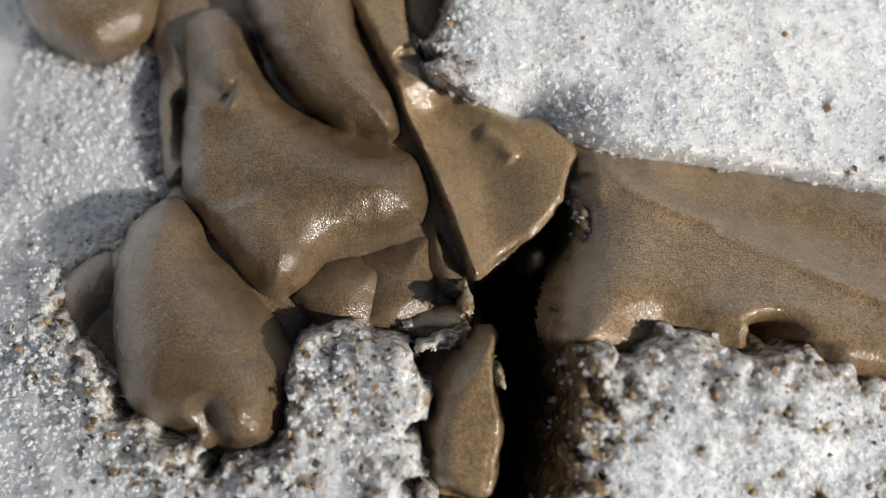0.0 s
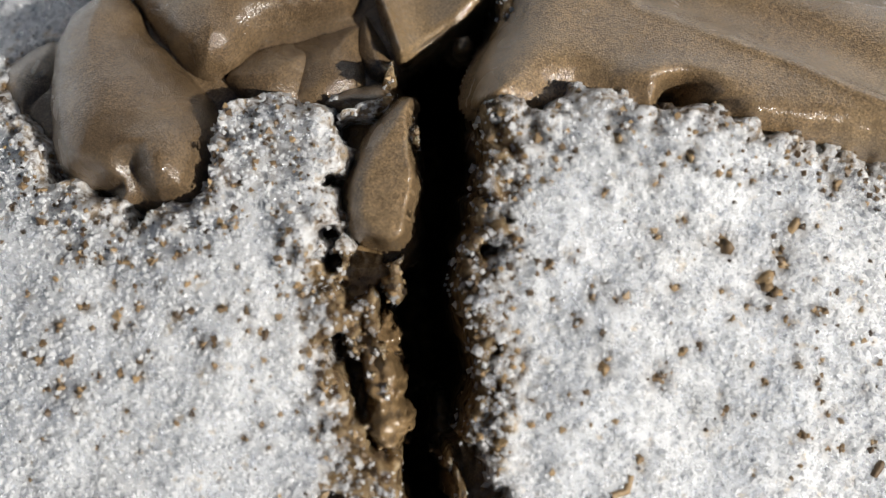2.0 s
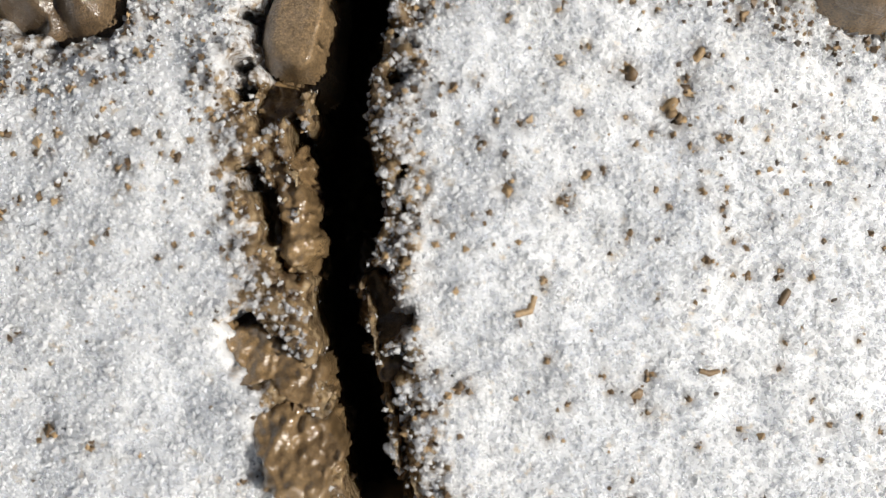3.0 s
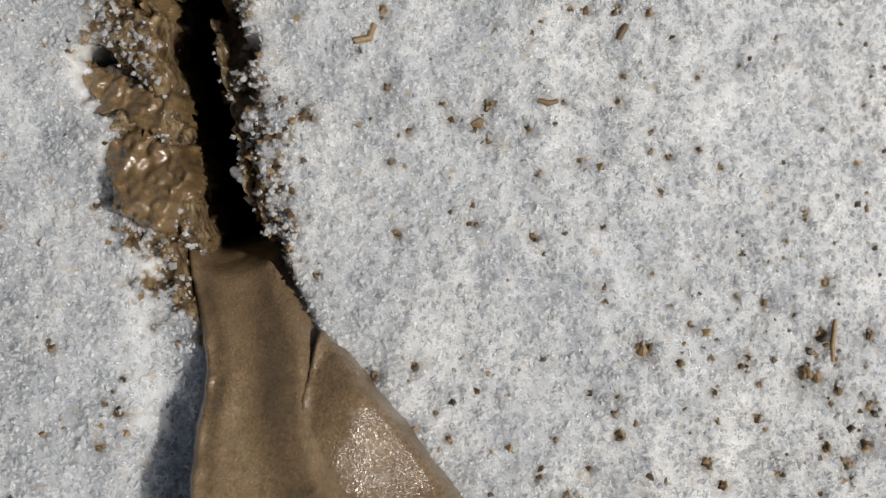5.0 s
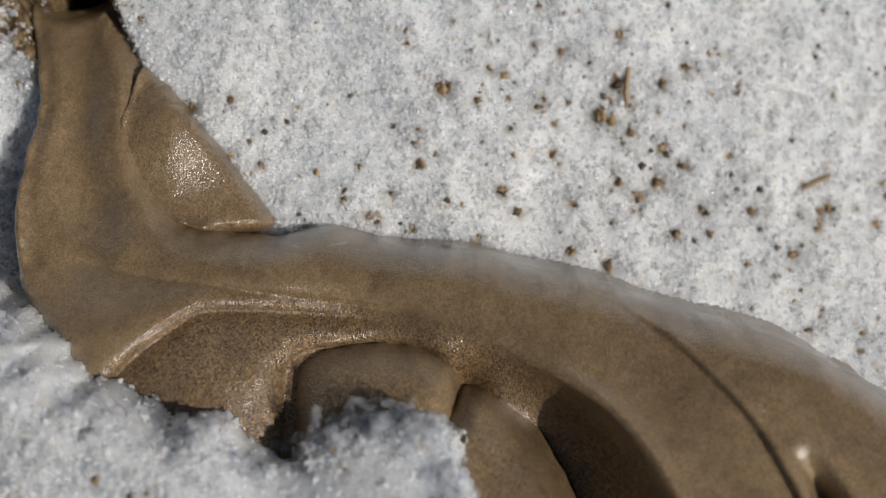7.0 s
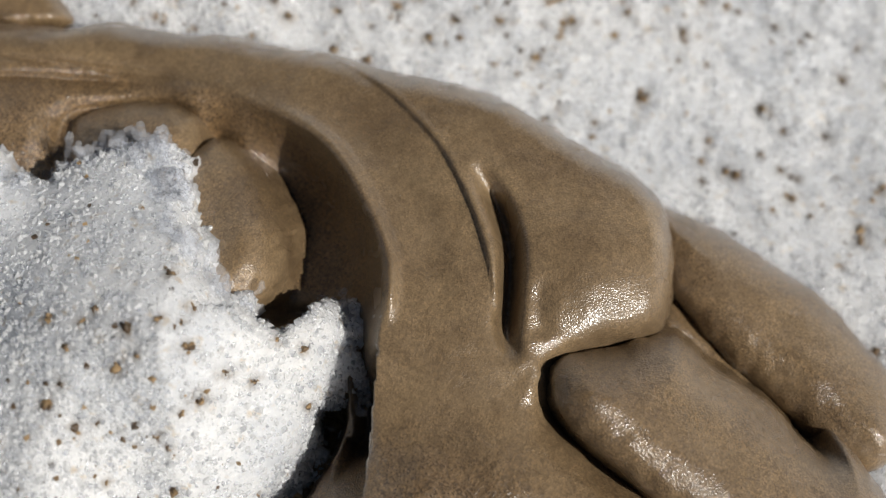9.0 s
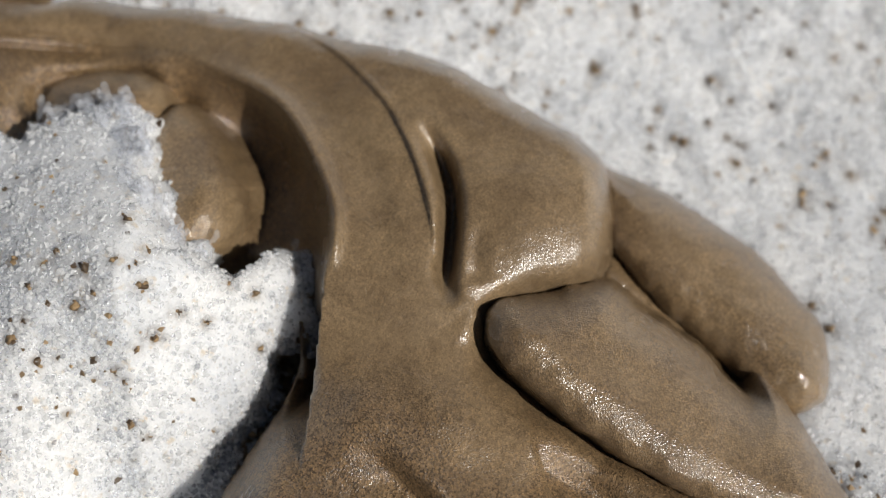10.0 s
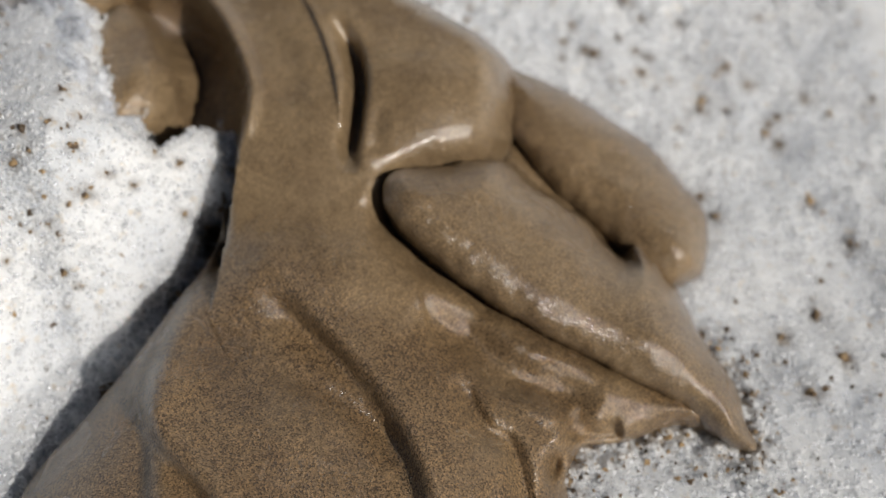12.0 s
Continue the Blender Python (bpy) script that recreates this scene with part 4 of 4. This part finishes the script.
# where single dark grains lie, by patch of snow, with their size
DIRT_SPOTS = [
    (0.95, [(-92.8, 82.1), (-87.7, 80.0), (-85.1, 77.0), (-79.4, 80.5), (-81.3, 73.6), (-89.8, 73.1), (-84.7, 70.3), (-87.1, 63.0), (-90.5, 57.6), (-80.8, 65.5), (-65.0, 72.9), (-68.4, 73.3), (-77.9, 83.1), (-99.2, 75.1), (-96.3, 65.3), (-75.1, 81.4), (-62.2, 69.7), (-71.4, 68.0)]),
    (1.35, [(-75.2, 72.4), (-93.7, 70.2), (-93.2, 61.4), (-89.7, 60.7)]),
    (1.0, [(3.8, 83.7), (-1.3, 76.9), (6.2, 76.5), (-13.7, 75.5), (10.4, 74.1), (16.3, 72.1), (-0.0, 67.5), (18.3, 65.4), (-6.4, 51.3), (23.6, 52.4), (19.4, 54.5), (23.9, 57.5), (-4.6, 92.6), (11.3, 93.2), (-3.8, 84.5), (-10.3, 75.1), (-16.1, 71.8), (-20.5, 80.1), (21.8, 62.7), (11.0, 65.3)]),
    (1.6, [(6.4, 83.8), (18.0, 86.5), (16.1, 83.0), (13.2, 78.2), (15.0, 76.2), (16.5, 80.4), (0.7, 96.8), (25.3, 92.8), (32.6, 96.5), (-10.2, 99.1), (-3.8, 63.2), (-12.1, 65.4)]),
    (1.0, [(-5.1, 27.3), (3.1, 36.9), (-2.3, 32.4), (26.3, 52.0), (31.7, 52.9), (25.4, 27.8), (40.1, 28.4), (-2.7, 64.0), (-11.4, 66.4), (2.7, 68.4), (-87.4, 42.4), (-75.1, 24.9), (36.8, 52.1), (31.8, 37.3), (4.5, 34.1), (21.3, 73.4)]),
    (1.4, [(10.6, 31.0), (8.7, 33.8), (-18.8, 35.0), (-82.1, 27.5)]),
    (0.95, [(-5.7, 38.9), (8.4, 17.5), (17.8, 15.4), (-4.1, 15.9), (-16.8, 9.2), (3.8, -16.5), (-58.9, -2.0), (-50.6, -17.7), (-49.8, -27.2), (41.7, -5.2), (44.0, 0.8), (64.4, 19.6), (53.1, 12.5), (49.1, 27.0), (31.9, -16.5), (30.7, -13.0), (47.6, -10.1), (48.1, -14.9), (55.8, -9.1), (41.6, -29.6), (26.3, -21.7), (22.7, -25.5), (58.5, -23.6), (-47.7, -12.3), (-59.7, -15.6)]),
    (1.35, [(10.2, 36.4), (-7.6, -6.8), (52.6, -6.1), (57.4, 4.2), (68.2, 7.7), (81.2, 2.0), (76.1, -1.3), (79.6, -16.8), (77.4, -29.2), (58.4, -32.3), (64.7, -34.9), (48.4, -25.3), (69.7, -10.4), (66.4, -8.2), (75.4, -13.4), (70.9, -22.4), (-1.4, -5.3)]),
    (1.9, [(35.9, -3.1), (74.7, -19.6), (67.5, -1.9), (64.4, -7.5)]),
    (0.9, [(40.4, -86.0), (30.2, -84.5), (37.3, -91.0), (51.9, -96.2), (25.3, -95.3), (27.2, -102.1), (39.9, -105.7), (38.7, -103.8), (28.3, -86.2), (44.2, -90.3), (66.7, -91.7), (59.0, -91.5), (22.7, -85.6), (44.2, -84.4), (55.4, -89.8), (26.4, -89.9), (40.7, -79.1), (48.3, -94.5), (59.2, -101.0)]),
    (1.2, [(33.7, -93.0), (35.7, -87.2), (44.6, -98.4), (23.3, -98.1)]),
    (1.5, [(92.1, -25.3), (45.9, -21.5), (82.8, -24.7), (67.1, -19.8), (138.4, -58.6), (161.7, -50.6), (165.3, -71.5), (122.0, -41.7), (162.5, -95.6), (148.4, -44.5), (99.7, -33.2), (132.1, -26.5), (151.5, -64.2), (167.4, -37.3), (107.8, -24.8)]),
    (1.5, [(164.7, -73.8), (189.2, -70.7), (179.1, -79.9), (181.7, -82.7), (186.0, -97.0), (192.8, -106.9), (183.1, -121.6), (175.1, -126.0), (187.0, -130.3), (178.9, -136.5), (176.4, -67.3), (164.7, -100.2), (140.4, -59.5)]),
]

# smaller grains strewn between them, in loose patches
strew = np.random.default_rng(11)
for size, count, (u0, u1, v0, v1) in ((0.75, 55, (15, 125, -30, 50)), (0.7, 30, (-100, -45, 40, 90)), (0.7, 35, (-25, 60, 55, 92)), (0.6, 25, (-20, 48, -135, -85)), (1.0, 40, (100, 190, -80, 0))):
    DIRT_SPOTS.append((size, list(zip(strew.uniform(u0, u1, count), strew.uniform(v0, v1, count)))))

gu, gv = np.meshgrid(stretch(-130, 207, 0.57, 2500), stretch(-172, 190, 0.57, 2500))
gw, gsoil, gshown, glean, gnod, gedge, gbrink, gcrack = snow_surface(gu, gv)
glow = gw.copy()  # the lowest ground within one cell
for di in (-1, 0, 1):
    for dj in (-1, 0, 1):
        glow = np.minimum(glow, np.roll(np.roll(gw, di, 0), dj, 1))
used, quads = grid_faces(np.ones(gu.shape, bool))
gopen = gshown.copy()
for size, spots in DIRT_SPOTS:
    for pu, pv in spots:
        i0, i1 = np.searchsorted(gv[:, 0], (pv - 5, pv + 5))
        j0, j1 = np.searchsorted(gu[0], (pu - 5, pu + 5))
        far = (gu[i0:i1, j0:j1] - pu) ** 2 + (gv[i0:i1, j0:j1] - pv) ** 2
        gw[i0:i1, j0:j1] -= 0.45 * size * np.exp(-far / (1.1 * size) ** 2)
        gshown[i0:i1, j0:j1] &= far > (0.6 * size) ** 2
        gsoil[i0:i1, j0:j1] = np.maximum(gsoil[i0:i1, j0:j1], 0.55 * np.exp(-far / (1.5 * size) ** 2))
ground = mesh_object("ground", to_world(gu + glean, gv + gnod, gw).reshape(-1, 3), quads, SNOW)
attr = ground.data.attributes.new("soil", "FLOAT", "POINT")
attr.data.foreach_set("value", gsoil.reshape(-1).astype(np.float32))
tagged(ground, "old granular melting snow speckled with brown dirt, split by a deep crack", "snow", kind="structure")

# loose ice grains over the snow
rng = np.random.default_rng(4)
ICO = np.array([(0, 0, 1), (0.9, 0, 0.1), (0.05, 0.85, 0.05), (-0.85, 0.05, -0.1), (0, -0.9, 0.05), (0.05, 0, -0.9)], float)
ICO_F = np.array([(0, 1, 2), (0, 2, 3), (0, 3, 4), (0, 4, 1), (5, 2, 1), (5, 3, 2), (5, 4, 3), (5, 1, 4)])
# the stretches of the plan that the slide passes over
PASSED = ((-128, 85, 70, 188), (-114, 78, 5, 100), (-86, 118, -56, 62), (-52, 175, -102, 22), (0, 205, -168, -5))


def passed(u, v):
    on = np.zeros(u.shape, bool)
    for u0, u1, v0, v1 in PASSED:
        on |= (u > u0) & (u < u1) & (v > v0) & (v < v1)
    return on


def sample(field, u, v):
    """The value of a field of the even part of the ground grid at u, v."""
    i = np.clip(np.searchsorted(gv[:, 0], v), 0, gv.shape[0] - 1)
    j = np.clip(np.searchsorted(gu[0], u), 0, gu.shape[1] - 1)
    return field[i, j]


def scatter(name, n, box, size, material, label, category, sink=0.2, soiled=1.0, flatten=1.0, sharp=True, lift=0.0):
    if isinstance(n, tuple):
        u, v = n[0][n[2]], n[1][n[2]]
        n = len(u)
    else:
        u, v = rng.uniform(box[0], box[1], n), rng.uniform(box[2], box[3], n)
    keep = passed(u, v) & sample(gshown, u, v) & (rng.random(n) > sample(gsoil, u, v) * soiled)
    u, v = u[keep], v[keep]
    w = sample(gw, u, v)
    w = w - rng.random(len(u)) ** 2 * np.clip(w - sample(glow, u, v), 0, 14)
    n = len(u)
    w = w + lift * rng.random(n) ** 1.6
    s = size * np.minimum(rng.lognormal(0, 0.42, n), 1.9)
    q = rng.normal(size=(n, 4))
    q /= np.linalg.norm(q, axis=1)[:, None]
    a, b, c, d = q.T
    rot = np.stack([1 - 2 * (c * c + d * d), 2 * (b * c - a * d), 2 * (b * d + a * c), 2 * (b * c + a * d), 1 - 2 * (b * b + d * d), 2 * (c * d - a * b),
                    2 * (b * d - a * c), 2 * (c * d + a * b), 1 - 2 * (b * b + c * c)], -1).reshape(n, 3, 3)
    shape = ICO[None] * (1 + rng.uniform(-0.35, 0.35, (n, 6, 1))) * s[:, None, None] * np.array((1, flatten, flatten))
    p = np.einsum("nij,nkj->nki", rot, shape)
    p = p + np.stack([u + sample(glean, u, v), v + sample(gnod, u, v), w + s * (0.5 - sink)], -1)[:, None]
    verts = to_world(p[..., 0], p[..., 1], p[..., 2]).reshape(-1, 3)
    faces = (ICO_F[None] + 6 * np.arange(n)[:, None, None]).reshape(-1, 3)
    ob = mesh_object(name, verts, faces, material, flat=sharp)
    return tagged(ob, label, category, kind="stuff")


VIEW = (-128, 205, -168, 188)
scatter("ice_grains", 330000, VIEW, 0.43, ICE, "loose sparkling grains of melting snow", "snow", soiled=0.6)
scatter("clear_ice_shards", 140000, VIEW, 0.3, CLEAR_ICE, "small clear shards of ice on the snow", "ice", sink=-0.2, soiled=0.5, flatten=0.6)


def rim():
    """Grains frozen onto the steep rim of the bank."""
    n = 90000
    u, v = rng.uniform(-40, 78, n), rng.uniform(-165, -48, n)
    d = sample(gedge, u, v)
    return u, v, (d > 0) & (d < 5)


scatter("rim_ice", rim(), VIEW, 0.5, ICE, "coarse grains of ice frozen to the rim of the bank", "snow", sink=0.0, soiled=0.6)


def edges(n, share):
    """The ragged fringe of the snow along the crack and the mud."""
    u, v = rng.uniform(VIEW[0], VIEW[1], n), rng.uniform(VIEW[2], VIEW[3], n)
    mud, gap = sample(gbrink, u, v), sample(gcrack, u, v)
    by_mud = (mud > -8) & (mud < 0.4) & (((v > 76) & (v < 116)) | ((u > 85) & (v < -124)))
    by_gap = (gap > -6) & (gap < -0.3) & (v < 104)
    return u, v, (by_mud | by_gap) & (rng.random(n) < share)


scatter("fringe_ice", edges(150000, 1.0), VIEW, 0.42, ICE, "lumpy grains of ice piled along the ragged snow edges", "snow", sink=0.0, soiled=0.5, lift=1.8)
scatter("fringe_soil", edges(60000, 0.6), VIEW, 0.46, DIRT, "tan crumbs of soil frozen into the snow edges", "dirt", sink=0.0, soiled=0.0, lift=1.5)


def crumbs():
    """Brown crumbs of soil, thick where the snow is soiled and thin elsewhere."""
    n = 60000
    u, v = rng.uniform(VIEW[0], VIEW[1], n), rng.uniform(VIEW[2], VIEW[3], n)
    patch = smooth(0.02, 0.3, fbm(u, v, 30, 2, 71)) * 0.09 + 0.012 + 0.05 * np.exp(-((u - 95) / 50) ** 2 - ((v + 22) / 42) ** 2) + 0.16 * np.exp(-((u + 75) / 30) ** 2 - ((v - 72) / 22) ** 2) + 0.05 * np.exp(-((u - 18) / 34) ** 2 - ((v - 72) / 14) ** 2) + 0.07 * np.exp(-((u - 22) / 26) ** 2 - ((v + 110) / 30) ** 2)
    return u, v, rng.random(n) < np.maximum(sample(gsoil, u, v) * 0.55, patch)


scatter("soil_crumbs", crumbs(), VIEW, 0.5, DIRT, "fine brown crumbs of soil in the snow", "dirt", soiled=0.0)


def specks():
    """Coarser dark specks, crowded in the dirty stretch of the snow."""
    n = 2600
    u, v = rng.uniform(VIEW[0], VIEW[1], n), rng.uniform(VIEW[2], VIEW[3], n)
    crowd = 0.04 + 0.5 * np.exp(-((u - 105) / 48) ** 2 - ((v + 24) / 40) ** 2) + 0.35 * np.exp(-((u + 80) / 28) ** 2 - ((v - 62) / 26) ** 2)
    return u, v, rng.random(n) < crowd * smooth(-0.25, 0.25, fbm(u, v, 16, 2, 73))


scatter("dirt_specks", specks(), VIEW, 0.75, DIRT, "coarse dark specks of dirt strewn over the snow", "dirt", soiled=0.0, sink=0.3)

# ---- dirt grains melted into the snow, bits of straw, clusters of clear ice ----
def rough_ball(bm, place, size, seed, squash=(1, 1, 1), detail=2, wild=0.5):
    made = bmesh.ops.create_icosphere(bm, subdivisions=detail, radius=1.0)["verts"]
    for v in made:
        k = 1 + wild * noise.noise(v.co * 1.3 + Vector((seed * 3.1, seed * 1.7, 0)))
        v.co = Vector((v.co.x * squash[0], v.co.y * squash[1], v.co.z * squash[2])) * k * size + Vector(place)


def plain_mesh(name, build, material, soft=True):
    bm = bmesh.new()
    build(bm)
    me = bpy.data.meshes.new(name)
    bm.to_mesh(me)
    bm.free()
    me.materials.append(material)
    me.polygons.foreach_set("use_smooth", [soft] * len(me.polygons))
    return me


def grain_builder(k):
    def build(bm):
        rough_ball(bm, (0, 0, 0), 0.0007, k, (1.0, 0.75, 0.6), 2, 1.3)
        for n in range(4):
            place = [0.0012 * noise.noise(Vector((k * 1.9 + 0.3, n * 2.3 + 0.7, a * 3.1 + 0.2))) for a in range(3)]
            rough_ball(bm, place, 0.00035 + 0.0001 * n, k + 20 + n, (1, 0.8, 0.7), 1, 1.0)
    return build


GRAINS = [plain_mesh("dirt_grain", grain_builder(k), DIRT) for k in range(7)]


def on_snow(u, v, lift=0.0):
    u, v = np.array([float(u)]), np.array([float(v)])
    return Vector(to_world(u + sample(glean, u, v), v + sample(gnod, u, v), sample(gw, u, v) + lift)[0])


def dirt(spots, size):
    for u, v in spots:
        if not sample(gopen, np.array([u]), np.array([v]))[0]:
            continue
        ob = new("dirt_grain", random.choice(GRAINS))
        k = size * random.uniform(0.7, 1.25)
        ob.matrix_world = Matrix.Translation(on_snow(u, v, 0.1)) @ Euler([random.uniform(0, 6.3) for _ in range(3)]).to_matrix().to_4x4() @ Matrix.Diagonal((k, k * random.uniform(0.7, 1.2), k, 1))
        tagged(ob, "small brown grain of dirt melted into the snow", "dirt", "dirt grains on the snow")


for size, spots in DIRT_SPOTS:
    dirt(spots, size)


def straw(points, thick, label):
    cu = bpy.data.curves.new("straw", "CURVE")
    cu.dimensions, cu.bevel_depth, cu.bevel_resolution = "3D", thick * 0.001, 2
    sp = cu.splines.new("POLY")
    sp.points.add(len(points) - 1)
    base = on_snow(*points[0])
    for i, ((u, v), p) in enumerate(zip(points, sp.points)):
        p.co = (*(on_snow(u, v, 0.5) - base), 1)
        p.radius = (0.9, 1.15, 0.8, 1.0)[i % 4]
    me = bpy.data.meshes.new_from_object(bpy.data.objects.new("straw", cu))
    me.materials.append(DIRT)
    ob = new("straw", me)
    ob.location = base
    return tagged(ob, label, "straw", "bits of straw on the snow")


straw([(-10.9, 46.1), (-8.5, 46.7), (-7.7, 49.0)], 0.6, "short bent brown bit of straw on the snow")
straw([(31.7, 47.6), (32.5, 49.2), (33.0, 50.0)], 0.6, "short dark stub of straw in the snow")
straw([(102.2, -21.0), (105.2, -19.7), (108.5, -18.3)], 0.45, "dark straight bit of straw on the snow")
straw([(69.7, 1.5), (69.1, -2.9), (69.3, -5.7)], 0.4, "brown crumbly streak of plant matter on the snow")
straw([(18.4, 37.4), (20.0, 36.9), (21.7, 37.3)], 0.45, "pale tan bit of straw on the snow")


def ice_mesh(seed, n):
    """Rounded clear beads of ice frozen into one branching crystal."""
    rnd = random.Random(seed)
    meta = bpy.data.metaballs.new("ice_crystal_%d" % seed)
    meta.resolution, meta.threshold = 0.22, 0.35
    p, tips = Vector((0, 0, 0)), []
    for k in range(n):
        r = rnd.uniform(0.55, 1.0)
        e = meta.elements.new()
        e.type, e.co, e.radius = "BALL", p, r * 1.12
        tips.append(p.copy())
        p = (rnd.choice(tips) if rnd.random() < 0.35 else p) + Vector((rnd.uniform(-1, 1), rnd.uniform(-0.5, 1), rnd.uniform(-0.1, 1))).normalized() * r * 0.95
    ob = new("ice_crystal_%d" % seed, meta)
    bpy.context.view_layer.update()
    me = bpy.data.meshes.new_from_object(ob.evaluated_get(bpy.context.evaluated_depsgraph_get()))
    bpy.data.objects.remove(ob)
    me.name = "ice_crystal"
    for v in me.vertices:
        v.co += Vector((noise.noise(v.co * 2.1), noise.noise(v.co * 2.1 + Vector((9, 0, 0))), noise.noise(v.co * 2.1 + Vector((0, 9, 0))))) * 0.28
    me.materials.append(CLEAR_ICE)
    me.polygons.foreach_set("use_smooth", [True] * len(me.polygons))
    return me


ICE_SHAPES = [ice_mesh(k, 11 + k % 6) for k in range(9)]


def ice_cluster(u, v, lift, size, k):
    ob = new("ice_crystal", ICE_SHAPES[k % len(ICE_SHAPES)])
    m = size * 0.001 * random.uniform(0.7, 1.2)
    ob.matrix_world = Matrix.Translation(on_snow(u, v, lift)) @ Euler((random.uniform(-0.5, 0.8), random.uniform(-0.6, 0.6), random.uniform(0, 6.3))).to_matrix().to_4x4() @ Matrix.Diagonal((m, m, m, 1))
    return tagged(ob, "clear branching crystal of melting ice at the snow edge", "ice", "ice crystals at the snow edges")


EDGE_ICE = [
    (0.7, [(-31.1, 92.4), (-29.1, 91.1), (-29.9, 94.3), (-27.6, 95.3), (-29.3, 74.9), (-27.7, 72.5), (-28.6, 62.1), (-34.0, 73.6), (-29.3, 55.3), (-43.8, 91.0), (-55.1, 83.3), (-53.7, 80.7)]),
    (0.7, [(-28.9, 24.3), (-24.4, 25.6), (-20.7, 25.1), (-17.0, 24.7), (-13.7, 37.0), (-22.9, 33.2), (-28.3, 59.2), (-50.9, 53.0), (-52.7, 50.9), (-54.0, 38.4)]),
    (0.8, [(-53.5, 107.3), (-60.7, 106.4), (-58.9, 105.5), (-11.4, 105.4), (-9.8, 104.2), (8.0, 102.6), (9.6, 101.8), (-20.2, 102.4), (-105.7, 110.0)]),
]
k = 0
for size, spots in EDGE_ICE:
    for u, v in spots:
        if sample(gshown, np.array([u]), np.array([v]))[0] and v < 96:
            ice_cluster(u, v, 0.3, size, k)
            k += 1
# the outer corner of the bank ends in a lattice of clear crystals
CORNER = [(43.8, -74.8), (45.2, -75.5), (46.7, -76.9), (48.6, -78.2), (50.3, -78.4), (51.7, -78.1), (48.5, -80.7), (50.1, -80.3), (51.5, -81.4), (46.9, -81.5), (42.9, -74.6), (48.0, -82.1), (51.5, -83.2), (55.4, -83.9), (58.6, -81.9), (60.5, -81.5), (62.8, -82.5), (65.0, -83.5), (67.2, -85.4), (68.1, -88.2), (69.0, -91.3), (69.8, -94.5), (70.6, -97.1), (71.6, -98.2), (68.8, -100.1), (66.2, -101.7)]
for u, v in CORNER:
    if sample(gshown, np.array([u]), np.array([v]))[0] and sample(gedge, np.array([u]), np.array([v]))[0] > 0.5:
        ice_cluster(u, v, 0.5, 0.8, k)
        k += 1
# and long ones reach out from its rim
for u, v in ((30.5, -57.5), (32.0, -59.5), (35.0, -60.5), (36.8, -63.0), (37.0, -66.0), (38.6, -69.5), (40.6, -73.5), (42.4, -76.6), (44.5, -79.0), (46.6, -81.6), (34.0, -56.6), (28.6, -56.4)):
    ice_cluster(u, v, 1.2, 1.3, k)
    k += 1
edge = BANK[(BANK[:, 0] > -40) & (BANK[:, 0] < 75) & (BANK[:, 1] > -150)]
for u, v in np.repeat(edge, 2, 0)[:150]:
    u, v = u - random.uniform(0.0, 4.0), v + random.uniform(-2.5, 1.0)
    if sample(gshown, np.array([u]), np.array([v]))[0]:
        ice_cluster(u, v, 0.2, random.uniform(0.4, 0.75) * (1.45 if 8 < u < 50 and v > -90 else 1.0), k)
        k += 1
for u, v in CRACK[::1]:
    for _ in range(2):
        a, b = u + random.uniform(-5, 5), v + random.uniform(-3, 3)
        here = np.array([a]), np.array([b])
        if -6 < inside(*here, CRACK)[0] < -0.8 and b < 92 and sample(gshown, *here)[0] and random.random() < 0.6:
            ice_cluster(a, b, 0.2, random.uniform(0.3, 0.55), k)
            k += 1
